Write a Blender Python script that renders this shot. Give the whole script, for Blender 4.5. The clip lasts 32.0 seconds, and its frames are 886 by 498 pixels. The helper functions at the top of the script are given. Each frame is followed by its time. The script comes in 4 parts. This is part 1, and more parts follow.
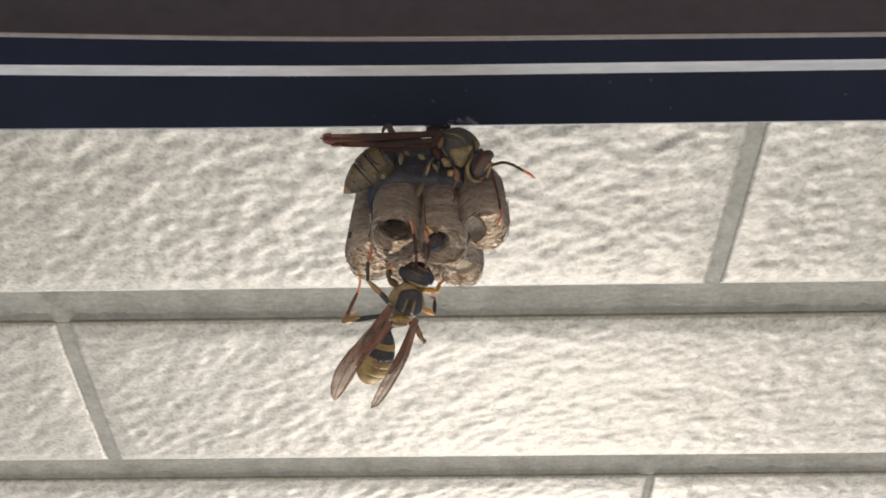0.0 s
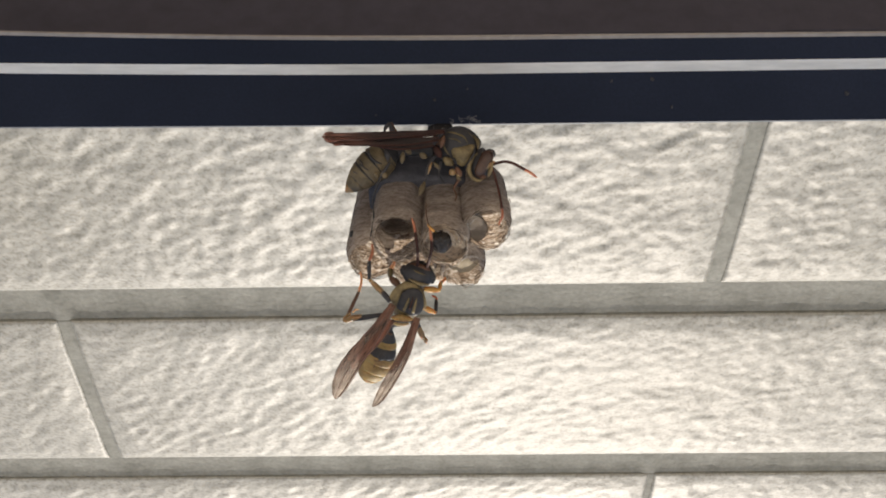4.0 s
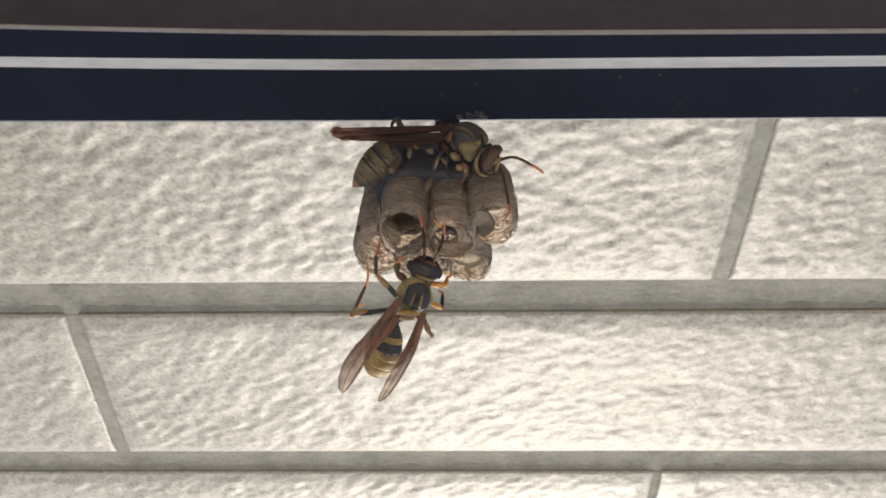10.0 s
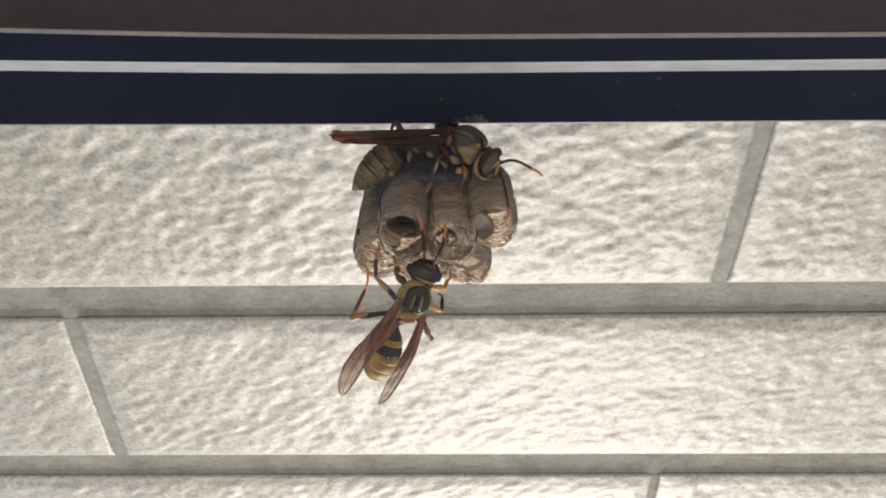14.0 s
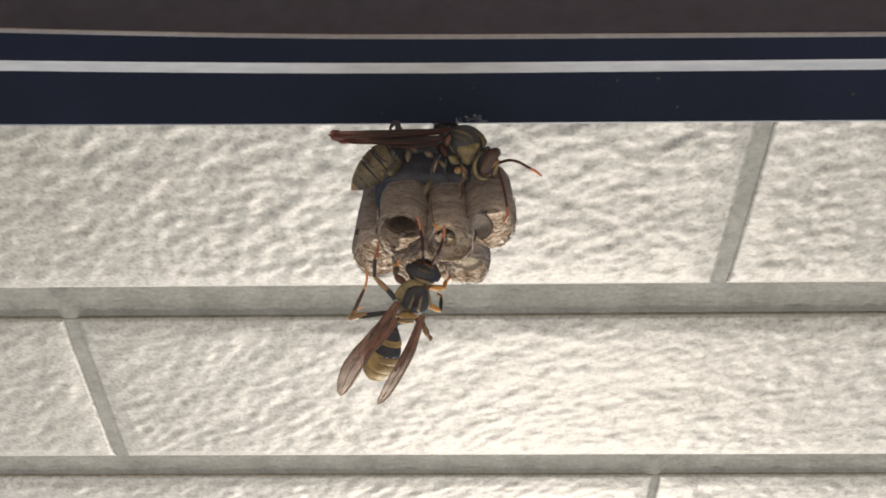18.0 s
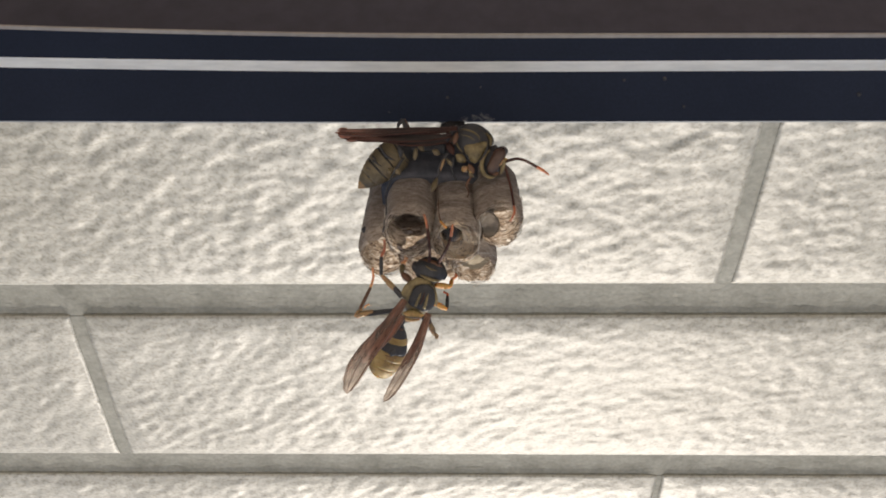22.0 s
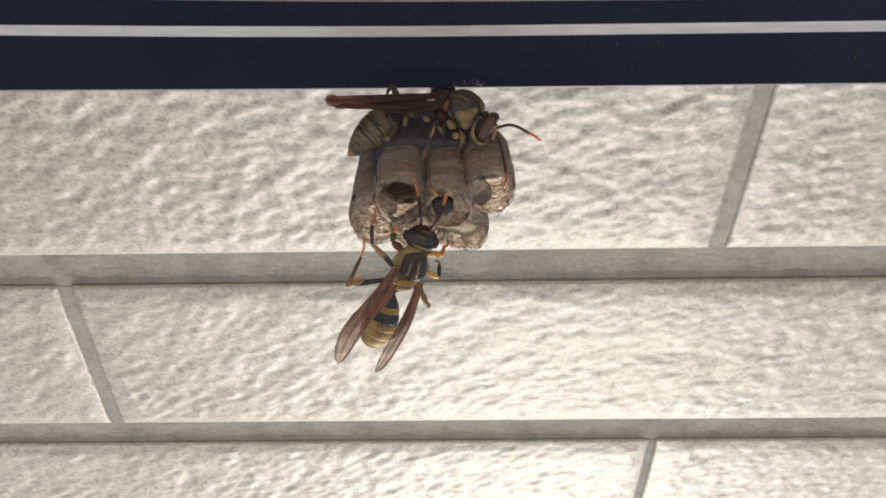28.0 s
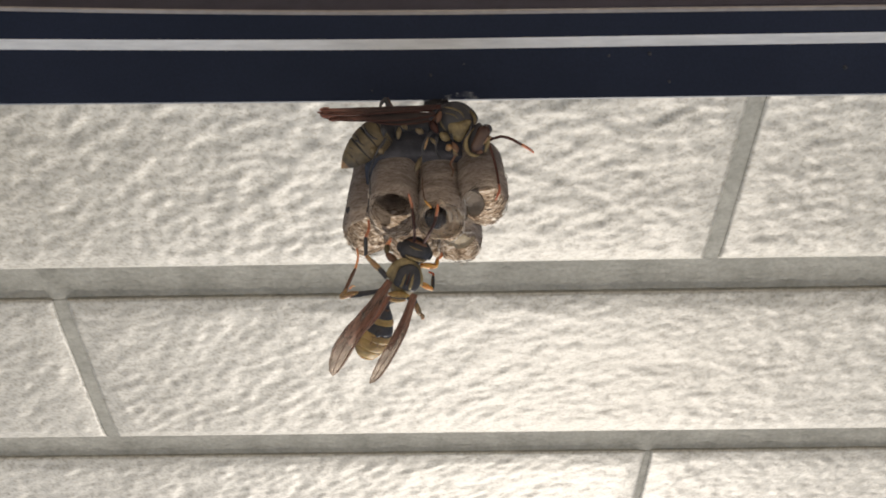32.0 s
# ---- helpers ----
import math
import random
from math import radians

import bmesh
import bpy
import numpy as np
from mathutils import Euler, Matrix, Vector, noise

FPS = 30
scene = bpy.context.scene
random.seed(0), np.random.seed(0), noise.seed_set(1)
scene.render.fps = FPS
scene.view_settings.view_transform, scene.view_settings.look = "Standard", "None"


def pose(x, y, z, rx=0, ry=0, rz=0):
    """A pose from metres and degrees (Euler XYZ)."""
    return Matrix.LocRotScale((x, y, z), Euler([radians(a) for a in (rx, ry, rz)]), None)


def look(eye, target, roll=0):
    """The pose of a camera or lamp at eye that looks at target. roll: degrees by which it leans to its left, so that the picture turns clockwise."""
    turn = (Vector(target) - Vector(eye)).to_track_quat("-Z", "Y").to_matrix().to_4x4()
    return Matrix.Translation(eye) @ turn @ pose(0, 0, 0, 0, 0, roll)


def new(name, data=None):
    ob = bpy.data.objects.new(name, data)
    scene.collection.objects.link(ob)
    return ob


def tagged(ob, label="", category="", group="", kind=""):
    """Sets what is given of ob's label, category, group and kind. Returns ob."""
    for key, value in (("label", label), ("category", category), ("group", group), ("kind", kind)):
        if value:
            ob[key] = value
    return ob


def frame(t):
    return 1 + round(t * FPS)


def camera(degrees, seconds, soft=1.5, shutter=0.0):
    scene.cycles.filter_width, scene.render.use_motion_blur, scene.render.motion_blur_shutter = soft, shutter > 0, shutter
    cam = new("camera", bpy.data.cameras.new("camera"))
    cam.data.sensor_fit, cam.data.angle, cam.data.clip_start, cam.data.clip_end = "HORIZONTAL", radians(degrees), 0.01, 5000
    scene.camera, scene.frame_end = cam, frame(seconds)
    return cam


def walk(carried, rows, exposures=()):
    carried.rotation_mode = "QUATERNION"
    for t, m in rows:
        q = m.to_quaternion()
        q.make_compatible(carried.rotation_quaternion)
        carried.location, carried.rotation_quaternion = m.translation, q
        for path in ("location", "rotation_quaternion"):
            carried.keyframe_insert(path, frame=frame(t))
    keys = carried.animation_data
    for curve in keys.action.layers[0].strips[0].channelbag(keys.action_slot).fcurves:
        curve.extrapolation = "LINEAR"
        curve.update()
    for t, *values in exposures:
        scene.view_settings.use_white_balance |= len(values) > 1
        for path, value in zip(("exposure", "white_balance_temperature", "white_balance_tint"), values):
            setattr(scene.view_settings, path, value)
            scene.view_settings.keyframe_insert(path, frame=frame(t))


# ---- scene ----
# The tiled wall and what hangs on it are laid out flat, in metres, with the face down, and then tipped upright by UPRIGHT about the lip of the rail.
LIP_Y, LIP_Z = 0.1209, 2.2887
UPRIGHT = Matrix.Translation((0, LIP_Y, LIP_Z)) @ Matrix.Rotation(radians(90), 4, "X") @ Matrix.Translation((0, -LIP_Y, -LIP_Z))

# ---- camera path: seconds, eye, way of looking, roll, before the tipping ----
cam = camera(42, 32.0, soft=1.9)
PATH = [
    (0, (0.00964, 0.00481, 2.17772), (-0.02496, 0.79213, 0.60984), 0.332),
    (0.5, (0.00982, 0.00478, 2.17781), (-0.02577, 0.79252, 0.60931), 0.420),
    (1, (0.00969, 0.00469, 2.17793), (-0.02516, 0.79262, 0.60919), 0.343),
    (1.5, (0.00944, 0.00485, 2.17769), (-0.02420, 0.79182, 0.61028), 0.328),
    (2, (0.00950, 0.00499, 2.17764), (-0.02471, 0.79163, 0.61050), 0.344),
    (2.5, (0.00947, 0.00471, 2.17777), (-0.02479, 0.79254, 0.60931), 0.378),
    (3, (0.00974, 0.00468, 2.17802), (-0.02594, 0.79342, 0.60813), 0.397),
    (3.5, (0.00963, 0.00478, 2.17788), (-0.02551, 0.79306, 0.60861), 0.396),
    (5.5, (0.00914, 0.00463, 2.17767), (-0.02520, 0.79296, 0.60875), 0.477),
    (6, (0.00937, 0.00471, 2.17720), (-0.02773, 0.79199, 0.60990), 0.800),
    (6.5, (0.00898, 0.00482, 2.17689), (-0.02925, 0.79136, 0.61065), 1.018),
    (7, (0.00960, 0.00481, 2.17745), (-0.03359, 0.79281, 0.60854), 1.259),
    (7.5, (0.00943, 0.00444, 2.17705), (-0.03275, 0.79202, 0.60961), 1.106),
    (8, (0.00940, 0.00468, 2.17715), (-0.03150, 0.79196, 0.60976), 1.016),
    (8.5, (0.00925, 0.00469, 2.17710), (-0.03014, 0.79216, 0.60957), 0.896),
    (9, (0.00939, 0.00467, 2.17740), (-0.03067, 0.79280, 0.60871), 0.930),
    (9.5, (0.00938, 0.00460, 2.17730), (-0.03071, 0.79325, 0.60812), 0.932),
    (10, (0.00971, 0.00480, 2.17751), (-0.03251, 0.79432, 0.60663), 1.025),
    (10.5, (0.00964, 0.00451, 2.17774), (-0.03213, 0.79527, 0.60541), 0.958),
    (11, (0.00925, 0.00484, 2.17741), (-0.02925, 0.79383, 0.60744), 0.777),
    (11.5, (0.00952, 0.00460, 2.17743), (-0.02993, 0.79399, 0.60719), 0.863),
    (12, (0.00915, 0.00495, 2.17745), (-0.02910, 0.79431, 0.60681), 0.860),
    (12.5, (0.00890, 0.00478, 2.17710), (-0.02956, 0.79498, 0.60591), 0.951),
    (13, (0.00950, 0.00484, 2.17738), (-0.03032, 0.79438, 0.60666), 0.898),
    (13.5, (0.00942, 0.00463, 2.17705), (-0.02957, 0.79262, 0.60899), 0.870),
    (14, (0.00930, 0.00464, 2.17723), (-0.02945, 0.79230, 0.60942), 0.841),
    (14.5, (0.00922, 0.00472, 2.17714), (-0.02940, 0.79224, 0.60950), 0.867),
    (16.5, (0.00910, 0.00475, 2.17727), (-0.02873, 0.79231, 0.60944), 0.758),
    (17, (0.00923, 0.00475, 2.17707), (-0.02911, 0.79189, 0.60997), 0.799),
    (17.5, (0.00919, 0.00469, 2.17715), (-0.02893, 0.79211, 0.60970), 0.766),
    (18, (0.00966, 0.00472, 2.17711), (-0.03087, 0.79172, 0.61010), 0.911),
    (18.5, (0.00925, 0.00483, 2.17698), (-0.03087, 0.79215, 0.60955), 1.079),
    (19, (0.00895, 0.00496, 2.17692), (-0.03426, 0.79406, 0.60688), 1.463),
    (19.5, (0.00889, 0.00470, 2.17692), (-0.03500, 0.79438, 0.60642), 1.498),
    (20, (0.00949, 0.00464, 2.17682), (-0.03670, 0.79326, 0.60778), 1.563),
    (20.5, (0.00910, 0.00445, 2.17655), (-0.03319, 0.79116, 0.61071), 1.313),
    (21, (0.00934, 0.00459, 2.17683), (-0.03350, 0.79124, 0.61059), 1.279),
    (21.5, (0.00937, 0.00464, 2.17670), (-0.03379, 0.79106, 0.61080), 1.298),
    (22, (0.00914, 0.00471, 2.17655), (-0.03303, 0.79082, 0.61116), 1.300),
    (22.5, (0.00955, 0.00458, 2.17688), (-0.03483, 0.79178, 0.60982), 1.330),
    (23, (0.00943, 0.00461, 2.17679), (-0.03402, 0.79157, 0.61013), 1.304),
    (23.5, (0.00929, 0.00455, 2.17690), (-0.03325, 0.79197, 0.60966), 1.246),
    (24, (0.00905, 0.00446, 2.17663), (-0.03150, 0.79140, 0.61049), 1.112),
    (24.5, (0.00954, 0.00463, 2.17683), (-0.03308, 0.79174, 0.60996), 1.117),
    (25, (0.00952, 0.00503, 2.17717), (-0.03112, 0.79456, 0.60639), 0.925),
    (25.5, (0.00923, 0.00593, 2.17810), (-0.02716, 0.80099, 0.59806), 0.550),
    (27.5, (0.00892, 0.00582, 2.17843), (-0.02436, 0.81152, 0.58382), 0.345),
    (28, (0.00901, 0.00583, 2.17831), (-0.02539, 0.81046, 0.58524), 0.421),
    (28.5, (0.00883, 0.00590, 2.17807), (-0.02481, 0.80887, 0.58746), 0.399),
    (29, (0.00930, 0.00578, 2.17845), (-0.02641, 0.80941, 0.58665), 0.429),
    (29.5, (0.00907, 0.00575, 2.17801), (-0.02483, 0.80808, 0.58855), 0.365),
    (30, (0.00927, 0.00583, 2.17812), (-0.02512, 0.80772, 0.58904), 0.363),
    (30.5, (0.00931, 0.00576, 2.17806), (-0.02377, 0.80685, 0.59028), 0.226),
    (31, (0.00924, 0.00542, 2.17806), (-0.02234, 0.80645, 0.59088), 0.142),
    (31.5, (0.00938, 0.00540, 2.17784), (-0.02251, 0.80480, 0.59312), 0.120),
    (32, (0.00933, 0.00553, 2.17777), (-0.02185, 0.80367, 0.59467), 0.065),
]
walk(cam, [(t, UPRIGHT @ look(e, Vector(e) + Vector(d), r)) for t, e, d, r in PATH], exposures=[(0, 0.0, 6500, 10), (6, 0.0, 6500, 10), (7, -0.15, 6500, 10), (8, 0.0, 6500, 10), (25.5, 0.0, 6500, 10), (27.5, -0.06, 6500, 10), (32, -0.06, 6500, 10)])

# ---- daylight: the sun shines down along the wall ----
SUN_UP, SUN_TURN = radians(64), radians(8)
world = bpy.data.worlds.new("sky")
scene.world = world
world.use_nodes = True
wn = world.node_tree.nodes
sky = wn.new("ShaderNodeTexSky")
sky.sky_type, sky.sun_disc, sky.sun_elevation, sky.sun_rotation = "NISHITA", False, SUN_UP, SUN_TURN
world.node_tree.links.new(sky.outputs[0], wn["Background"].inputs[0])
wn["Background"].inputs[1].default_value = 0.12
sun = new("sun", bpy.data.lights.new("sun", "SUN"))
sun.data.energy, sun.data.angle, sun.data.color = 4.15, radians(0.8), (1.0, 0.905, 0.785)
sun_way = Vector((math.sin(SUN_TURN) * math.cos(SUN_UP), math.cos(SUN_TURN) * math.cos(SUN_UP), math.sin(SUN_UP)))
sun.matrix_world = look(sun_way * 20, (0, 0, 0))


# ---- materials ----
def material(name, rough=0.6, metal=0.0, spec=0.5):
    m = bpy.data.materials.new(name)
    m.use_nodes = True
    b = m.node_tree.nodes["Principled BSDF"]
    b.inputs["Roughness"].default_value = rough
    b.inputs["Metallic"].default_value = metal
    b.inputs["Specular IOR Level"].default_value = spec
    return m, m.node_tree.nodes, m.node_tree.links, b


def noise_node(n, l, scale, detail=4, rough=0.55, stretch=(1, 1, 1), coords="Object", turn=0.0, bend=0.0, shift=(0, 0, 0)):
    tc, mp, nz = n.new("ShaderNodeTexCoord"), n.new("ShaderNodeMapping"), n.new("ShaderNodeTexNoise")
    mp.vector_type = "TEXTURE"
    mp.inputs["Scale"].default_value = [1 / v for v in stretch]
    mp.inputs["Rotation"].default_value = (0, 0, turn)
    mp.inputs["Location"].default_value = shift
    nz.inputs["Distortion"].default_value = bend
    nz.inputs["Scale"].default_value, nz.inputs["Detail"].default_value, nz.inputs["Roughness"].default_value = scale, detail, rough
    l.new(tc.outputs[coords], mp.inputs[0])
    l.new(mp.outputs[0], nz.inputs["Vector"])
    return nz.outputs["Fac"]


def ramp(n, l, fac, stops):
    r = n.new("ShaderNodeValToRGB")
    while len(r.color_ramp.elements) < len(stops):
        r.color_ramp.elements.new(0.5)
    for e, (p, c) in zip(r.color_ramp.elements, stops):
        e.position, e.color = p, (*c, 1)
    l.new(fac, r.inputs[0])
    return r.outputs[0]


def mix(n, l, kind, fac, a, b):
    x = n.new("ShaderNodeMix")
    x.data_type, x.blend_type = "RGBA", kind
    if isinstance(fac, float):
        x.inputs[0].default_value = fac
    else:
        l.new(fac, x.inputs[0])
    l.new(a, x.inputs[6])
    l.new(b, x.inputs[7])
    return x.outputs[2]


def bump(n, l, b, fac, strength, distance):
    bp = n.new("ShaderNodeBump")
    bp.inputs["Strength"].default_value, bp.inputs["Distance"].default_value = strength, distance
    l.new(fac, bp.inputs["Height"])
    before = b.inputs["Normal"].links
    if before:
        l.new(before[0].from_socket, bp.inputs["Normal"])
    l.new(bp.outputs[0], b.inputs["Normal"])


def two_scale(name, dark, light, big, small, rough=0.6, metal=0.0, spec=0.5, relief=0.0002, strength=0.4, stretch=(1, 1, 1), coords="Object"):
    """A surface whose colour wanders between two tones at two scales, with fine relief."""
    m, n, l, b = material(name, rough, metal, spec)
    a = ramp(n, l, noise_node(n, l, big, 4, 0.6, stretch, coords), [(0.3, dark), (0.7, light)])
    fine = noise_node(n, l, small, 5, 0.6, stretch, coords)
    c = ramp(n, l, fine, [(0.3, (0.72, 0.72, 0.72)), (0.65, (1, 1, 1))])
    l.new(mix(n, l, "MULTIPLY", 0.8, a, c), b.inputs["Base Color"])
    bump(n, l, b, fine, strength, relief)
    return m


def tile_material():
    """Pale glazed clay with a soft sheen, faintly clouded and dusted with grit."""
    m, n, l, b = material("pale split-face tile", 0.58, 0, 0.74)
    big = ramp(n, l, noise_node(n, l, 9, 2, 0.5, shift=(0.11, 0.2, 0.05)), [(0.3, (0.368, 0.352, 0.302)), (0.7, (0.480, 0.468, 0.424))])
    cloud = ramp(n, l, noise_node(n, l, 380, 4, 0.62, (1, 1.6, 1), turn=-0.76), [(0.33, (0.77, 0.77, 0.765)), (0.52, (0.93, 0.93, 0.92)), (0.66, (1, 1, 1))])
    grain = noise_node(n, l, 1100, 4, 0.65)
    grained = ramp(n, l, grain, [(0.36, (0.62, 0.605, 0.55)), (0.5, (0.92, 0.912, 0.885)), (0.60, (1, 1, 0.99))])
    c = mix(n, l, "MULTIPLY", 1.0, big, cloud)
    l.new(mix(n, l, "MULTIPLY", 0.9, c, grained), b.inputs["Base Color"])
    bump(n, l, b, noise_node(n, l, 520, 3, 0.55), 0.34, 0.0004)
    bump(n, l, b, grain, 0.26, 0.00026)
    return m


def paper_material(name, lift, through_light):
    m, n, l, b = material(name, 0.7, 0, 0.3)
    band = noise_node(n, l, 260, 3, 0.5, (0.5, 0.5, 5.0))
    fibre = noise_node(n, l, 1400, 6, 0.75, (1, 1, 3.0))
    tone = ramp(n, l, band, [(p, tuple(min(0.85, c * lift) for c in rgb)) for p, rgb in ((0.3, (0.232, 0.200, 0.176)), (0.5, (0.325, 0.285, 0.254)), (0.7, (0.432, 0.385, 0.348)))])
    f = ramp(n, l, fibre, [(0.36, (0.42, 0.39, 0.37)), (0.5, (0.80, 0.77, 0.74)), (0.62, (1.0, 1.0, 1.0))])
    colour = mix(n, l, "MULTIPLY", 1.0, tone, f)
    # shade by the comb's back put into the paper's colour, ending in blotches
    tc, sep, add, back_shade = n.new("ShaderNodeTexCoord"), n.new("ShaderNodeSeparateXYZ"), n.new("ShaderNodeMath"), n.new("ShaderNodeMapRange")
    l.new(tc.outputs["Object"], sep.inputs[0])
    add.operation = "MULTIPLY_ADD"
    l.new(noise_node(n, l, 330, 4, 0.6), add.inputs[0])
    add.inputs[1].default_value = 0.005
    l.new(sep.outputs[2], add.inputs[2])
    l.new(add.outputs[0], back_shade.inputs["Value"])
    back_shade.inputs["From Min"].default_value, back_shade.inputs["From Max"].default_value = -0.0175, -0.0105
    l.new(mix(n, l, "MULTIPLY", 1.0, colour, ramp(n, l, back_shade.outputs[0], [(0.0, (1, 1, 1)), (1.0, (0.62, 0.635, 0.69))])), b.inputs["Base Color"])
    bump(n, l, b, fibre, 0.9, 0.0006)
    bump(n, l, b, band, 0.5, 0.0006)
    thin, both = n.new("ShaderNodeBsdfTranslucent"), n.new("ShaderNodeMixShader")
    crumpled = noise_node(n, l, 760, 6, 0.8, (1.0, 1.0, 2.6), bend=1.8)
    l.new(ramp(n, l, crumpled, [(0.40, (0.060, 0.033, 0.020)), (0.50, (0.40, 0.285, 0.185)), (0.62, (0.97, 0.90, 0.78))]), thin.inputs[0])
    bump(n, l, b, crumpled, 0.7, 0.0006)
    both.inputs[0].default_value = through_light
    l.new(b.outputs[0], both.inputs[1]), l.new(thin.outputs[0], both.inputs[2])
    l.new(both.outputs[0], n["Material Output"].inputs[0])
    return m


def pulp_material():
    """Chewed wood pulp: pale, tangled fibres over brown hollows."""
    m, n, l, b = material("crumpled pale pulp", 0.8, 0, 0.2)
    tangle = noise_node(n, l, 800, 6, 0.78, (0.7, 2.4, 1), turn=0.5, bend=0.9)
    l.new(ramp(n, l, tangle, [(0.39, (0.20, 0.135, 0.095)), (0.50, (0.60, 0.50, 0.40)), (0.60, (0.95, 0.90, 0.81))]), b.inputs["Base Color"])
    bump(n, l, b, tangle, 1.0, 0.0008)
    thin, both = n.new("ShaderNodeBsdfTranslucent"), n.new("ShaderNodeMixShader")
    thin.inputs[0].default_value = (0.90, 0.78, 0.60, 1)
    both.inputs[0].default_value = 0.5
    l.new(b.outputs[0], both.inputs[1]), l.new(thin.outputs[0], both.inputs[2])
    l.new(both.outputs[0], n["Material Output"].inputs[0])
    return m


def wing_material(name, axis, start, end, root_tones, tip_tones, clear_tip, turn):
    """Membrane that goes from dark at the root to smoky clear at the tip, streaked along the wing; turn: the wing's direction."""
    m, n, l, b = material(name, 0.28, 0, 0.5)
    tc, sep, fade = n.new("ShaderNodeTexCoord"), n.new("ShaderNodeSeparateXYZ"), n.new("ShaderNodeMapRange")
    l.new(tc.outputs["Object"], sep.inputs[0])
    l.new(sep.outputs[axis], fade.inputs["Value"])
    fade.inputs["From Min"].default_value, fade.inputs["From Max"].default_value = start, end
    fade.interpolation_type = "SMOOTHSTEP"
    streak = noise_node(n, l, 1500, 4, 0.62, (0.14, 1, 1), turn=turn)
    root = ramp(n, l, streak, list(zip((0.34, 0.66), root_tones)))
    tip = ramp(n, l, streak, list(zip((0.34, 0.66), tip_tones)))
    tone = mix(n, l, "MIX", fade.outputs[0], root, tip)
    l.new(tone, b.inputs["Base Color"])
    tl, tr, m1, m2 = n.new("ShaderNodeBsdfTranslucent"), n.new("ShaderNodeBsdfTransparent"), n.new("ShaderNodeMixShader"), n.new("ShaderNodeMixShader")
    tr.inputs[0].default_value = (0.84, 0.78, 0.73, 1)
    l.new(tone, tl.inputs[0])
    clear = n.new("ShaderNodeMapRange")
    l.new(fade.outputs[0], clear.inputs["Value"])
    clear.inputs["To Min"].default_value, clear.inputs["To Max"].default_value = 0.3 * clear_tip, clear_tip
    m1.inputs[0].default_value = 0.5
    l.new(clear.outputs[0], m2.inputs[0])
    l.new(b.outputs[0], m1.inputs[1]), l.new(tl.outputs[0], m1.inputs[2])
    l.new(m1.outputs[0], m2.inputs[1]), l.new(tr.outputs[0], m2.inputs[2])
    l.new(m2.outputs[0], n["Material Output"].inputs[0])
    bump(n, l, b, streak, 0.4, 0.0003)
    return m


TILE = tile_material()
MORTAR = two_scale("grey mortar", (0.25, 0.248, 0.216), (0.36, 0.355, 0.313), 160, 1100, 0.9, 0, 0.2, 0.0003, 0.4)
BLACK_METAL = two_scale("black powder-coated metal", (0.0080, 0.0135, 0.0300), (0.0150, 0.0225, 0.0460), 25, 2500, 0.55, 0, 0.12, 0.00003, 0.2)
GREY_METAL = two_scale("weathered grey aluminium", (0.78, 0.77, 0.73), (0.88, 0.87, 0.83), 30, 900, 0.5, 0.1, 0.4, 0.00004, 0.2, (0.2, 1, 1))
LIP_METAL = two_scale("dull grey aluminium edge", (0.14, 0.155, 0.18), (0.22, 0.235, 0.255), 60, 900, 0.5, 0.1, 0.4, 0.00004, 0.2)
EDGE_METAL = two_scale("dusty grey-brown aluminium edge", (0.30, 0.27, 0.25), (0.42, 0.39, 0.36), 60, 900, 0.6, 0.0, 0.3, 0.00004, 0.2)
BROWN = two_scale("dark brown lacquered panel", (0.054, 0.051, 0.068), (0.070, 0.066, 0.086), 6, 300, 0.55, 0, 0.3, 0.0001, 0.2)
PLASTER = two_scale("white plaster", (0.60, 0.58, 0.55), (0.68, 0.66, 0.63), 1.5, 60, 0.9, 0, 0.2, 0.001, 0.3)
CLAY = two_scale("clay-brown render", (0.20, 0.17, 0.15), (0.28, 0.25, 0.22), 1.5, 60, 0.9, 0, 0.2, 0.001, 0.3)
CONCRETE = two_scale("pale concrete paving", (0.56, 0.50, 0.42), (0.68, 0.61, 0.52), 0.8, 40, 0.9, 0, 0.2, 0.002, 0.4)
ROOFING = two_scale("dark grey roofing", (0.05, 0.05, 0.055), (0.09, 0.09, 0.09), 2, 40, 0.8)
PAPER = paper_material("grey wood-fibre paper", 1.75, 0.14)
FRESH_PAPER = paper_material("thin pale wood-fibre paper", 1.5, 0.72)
RESIN = two_scale("black resin", (0.044, 0.050, 0.068), (0.100, 0.103, 0.124), 300, 1500, 0.6, 0, 0.15, 0.0004, 0.5)
STALK = two_scale("black shiny stalk", (0.006, 0.006, 0.008), (0.014, 0.013, 0.015), 300, 1500, 0.5, 0, 0.2, 0.0003, 0.5)
SILK = two_scale("cream silk cap", (0.36, 0.29, 0.19), (0.56, 0.47, 0.33), 500, 2500, 0.7, 0, 0.3, 0.0003, 0.5)
PULP = pulp_material()
FILM = two_scale("grey silk film", (0.27, 0.228, 0.186), (0.46, 0.39, 0.315), 500, 2500, 0.9, 0, 0.2, 0.0002, 0.4)
WEB = two_scale("white silk thread", (0.7, 0.7, 0.68), (0.8, 0.8, 0.78), 300, 2000, 0.5)
FIBRE = two_scale("pale wood fibre", (0.36, 0.28, 0.21), (0.70, 0.62, 0.52), 300, 2500, 0.7)
DARK_FIBRE = two_scale("brown wood fibre", (0.045, 0.028, 0.020), (0.14, 0.095, 0.066), 300, 2500, 0.7)
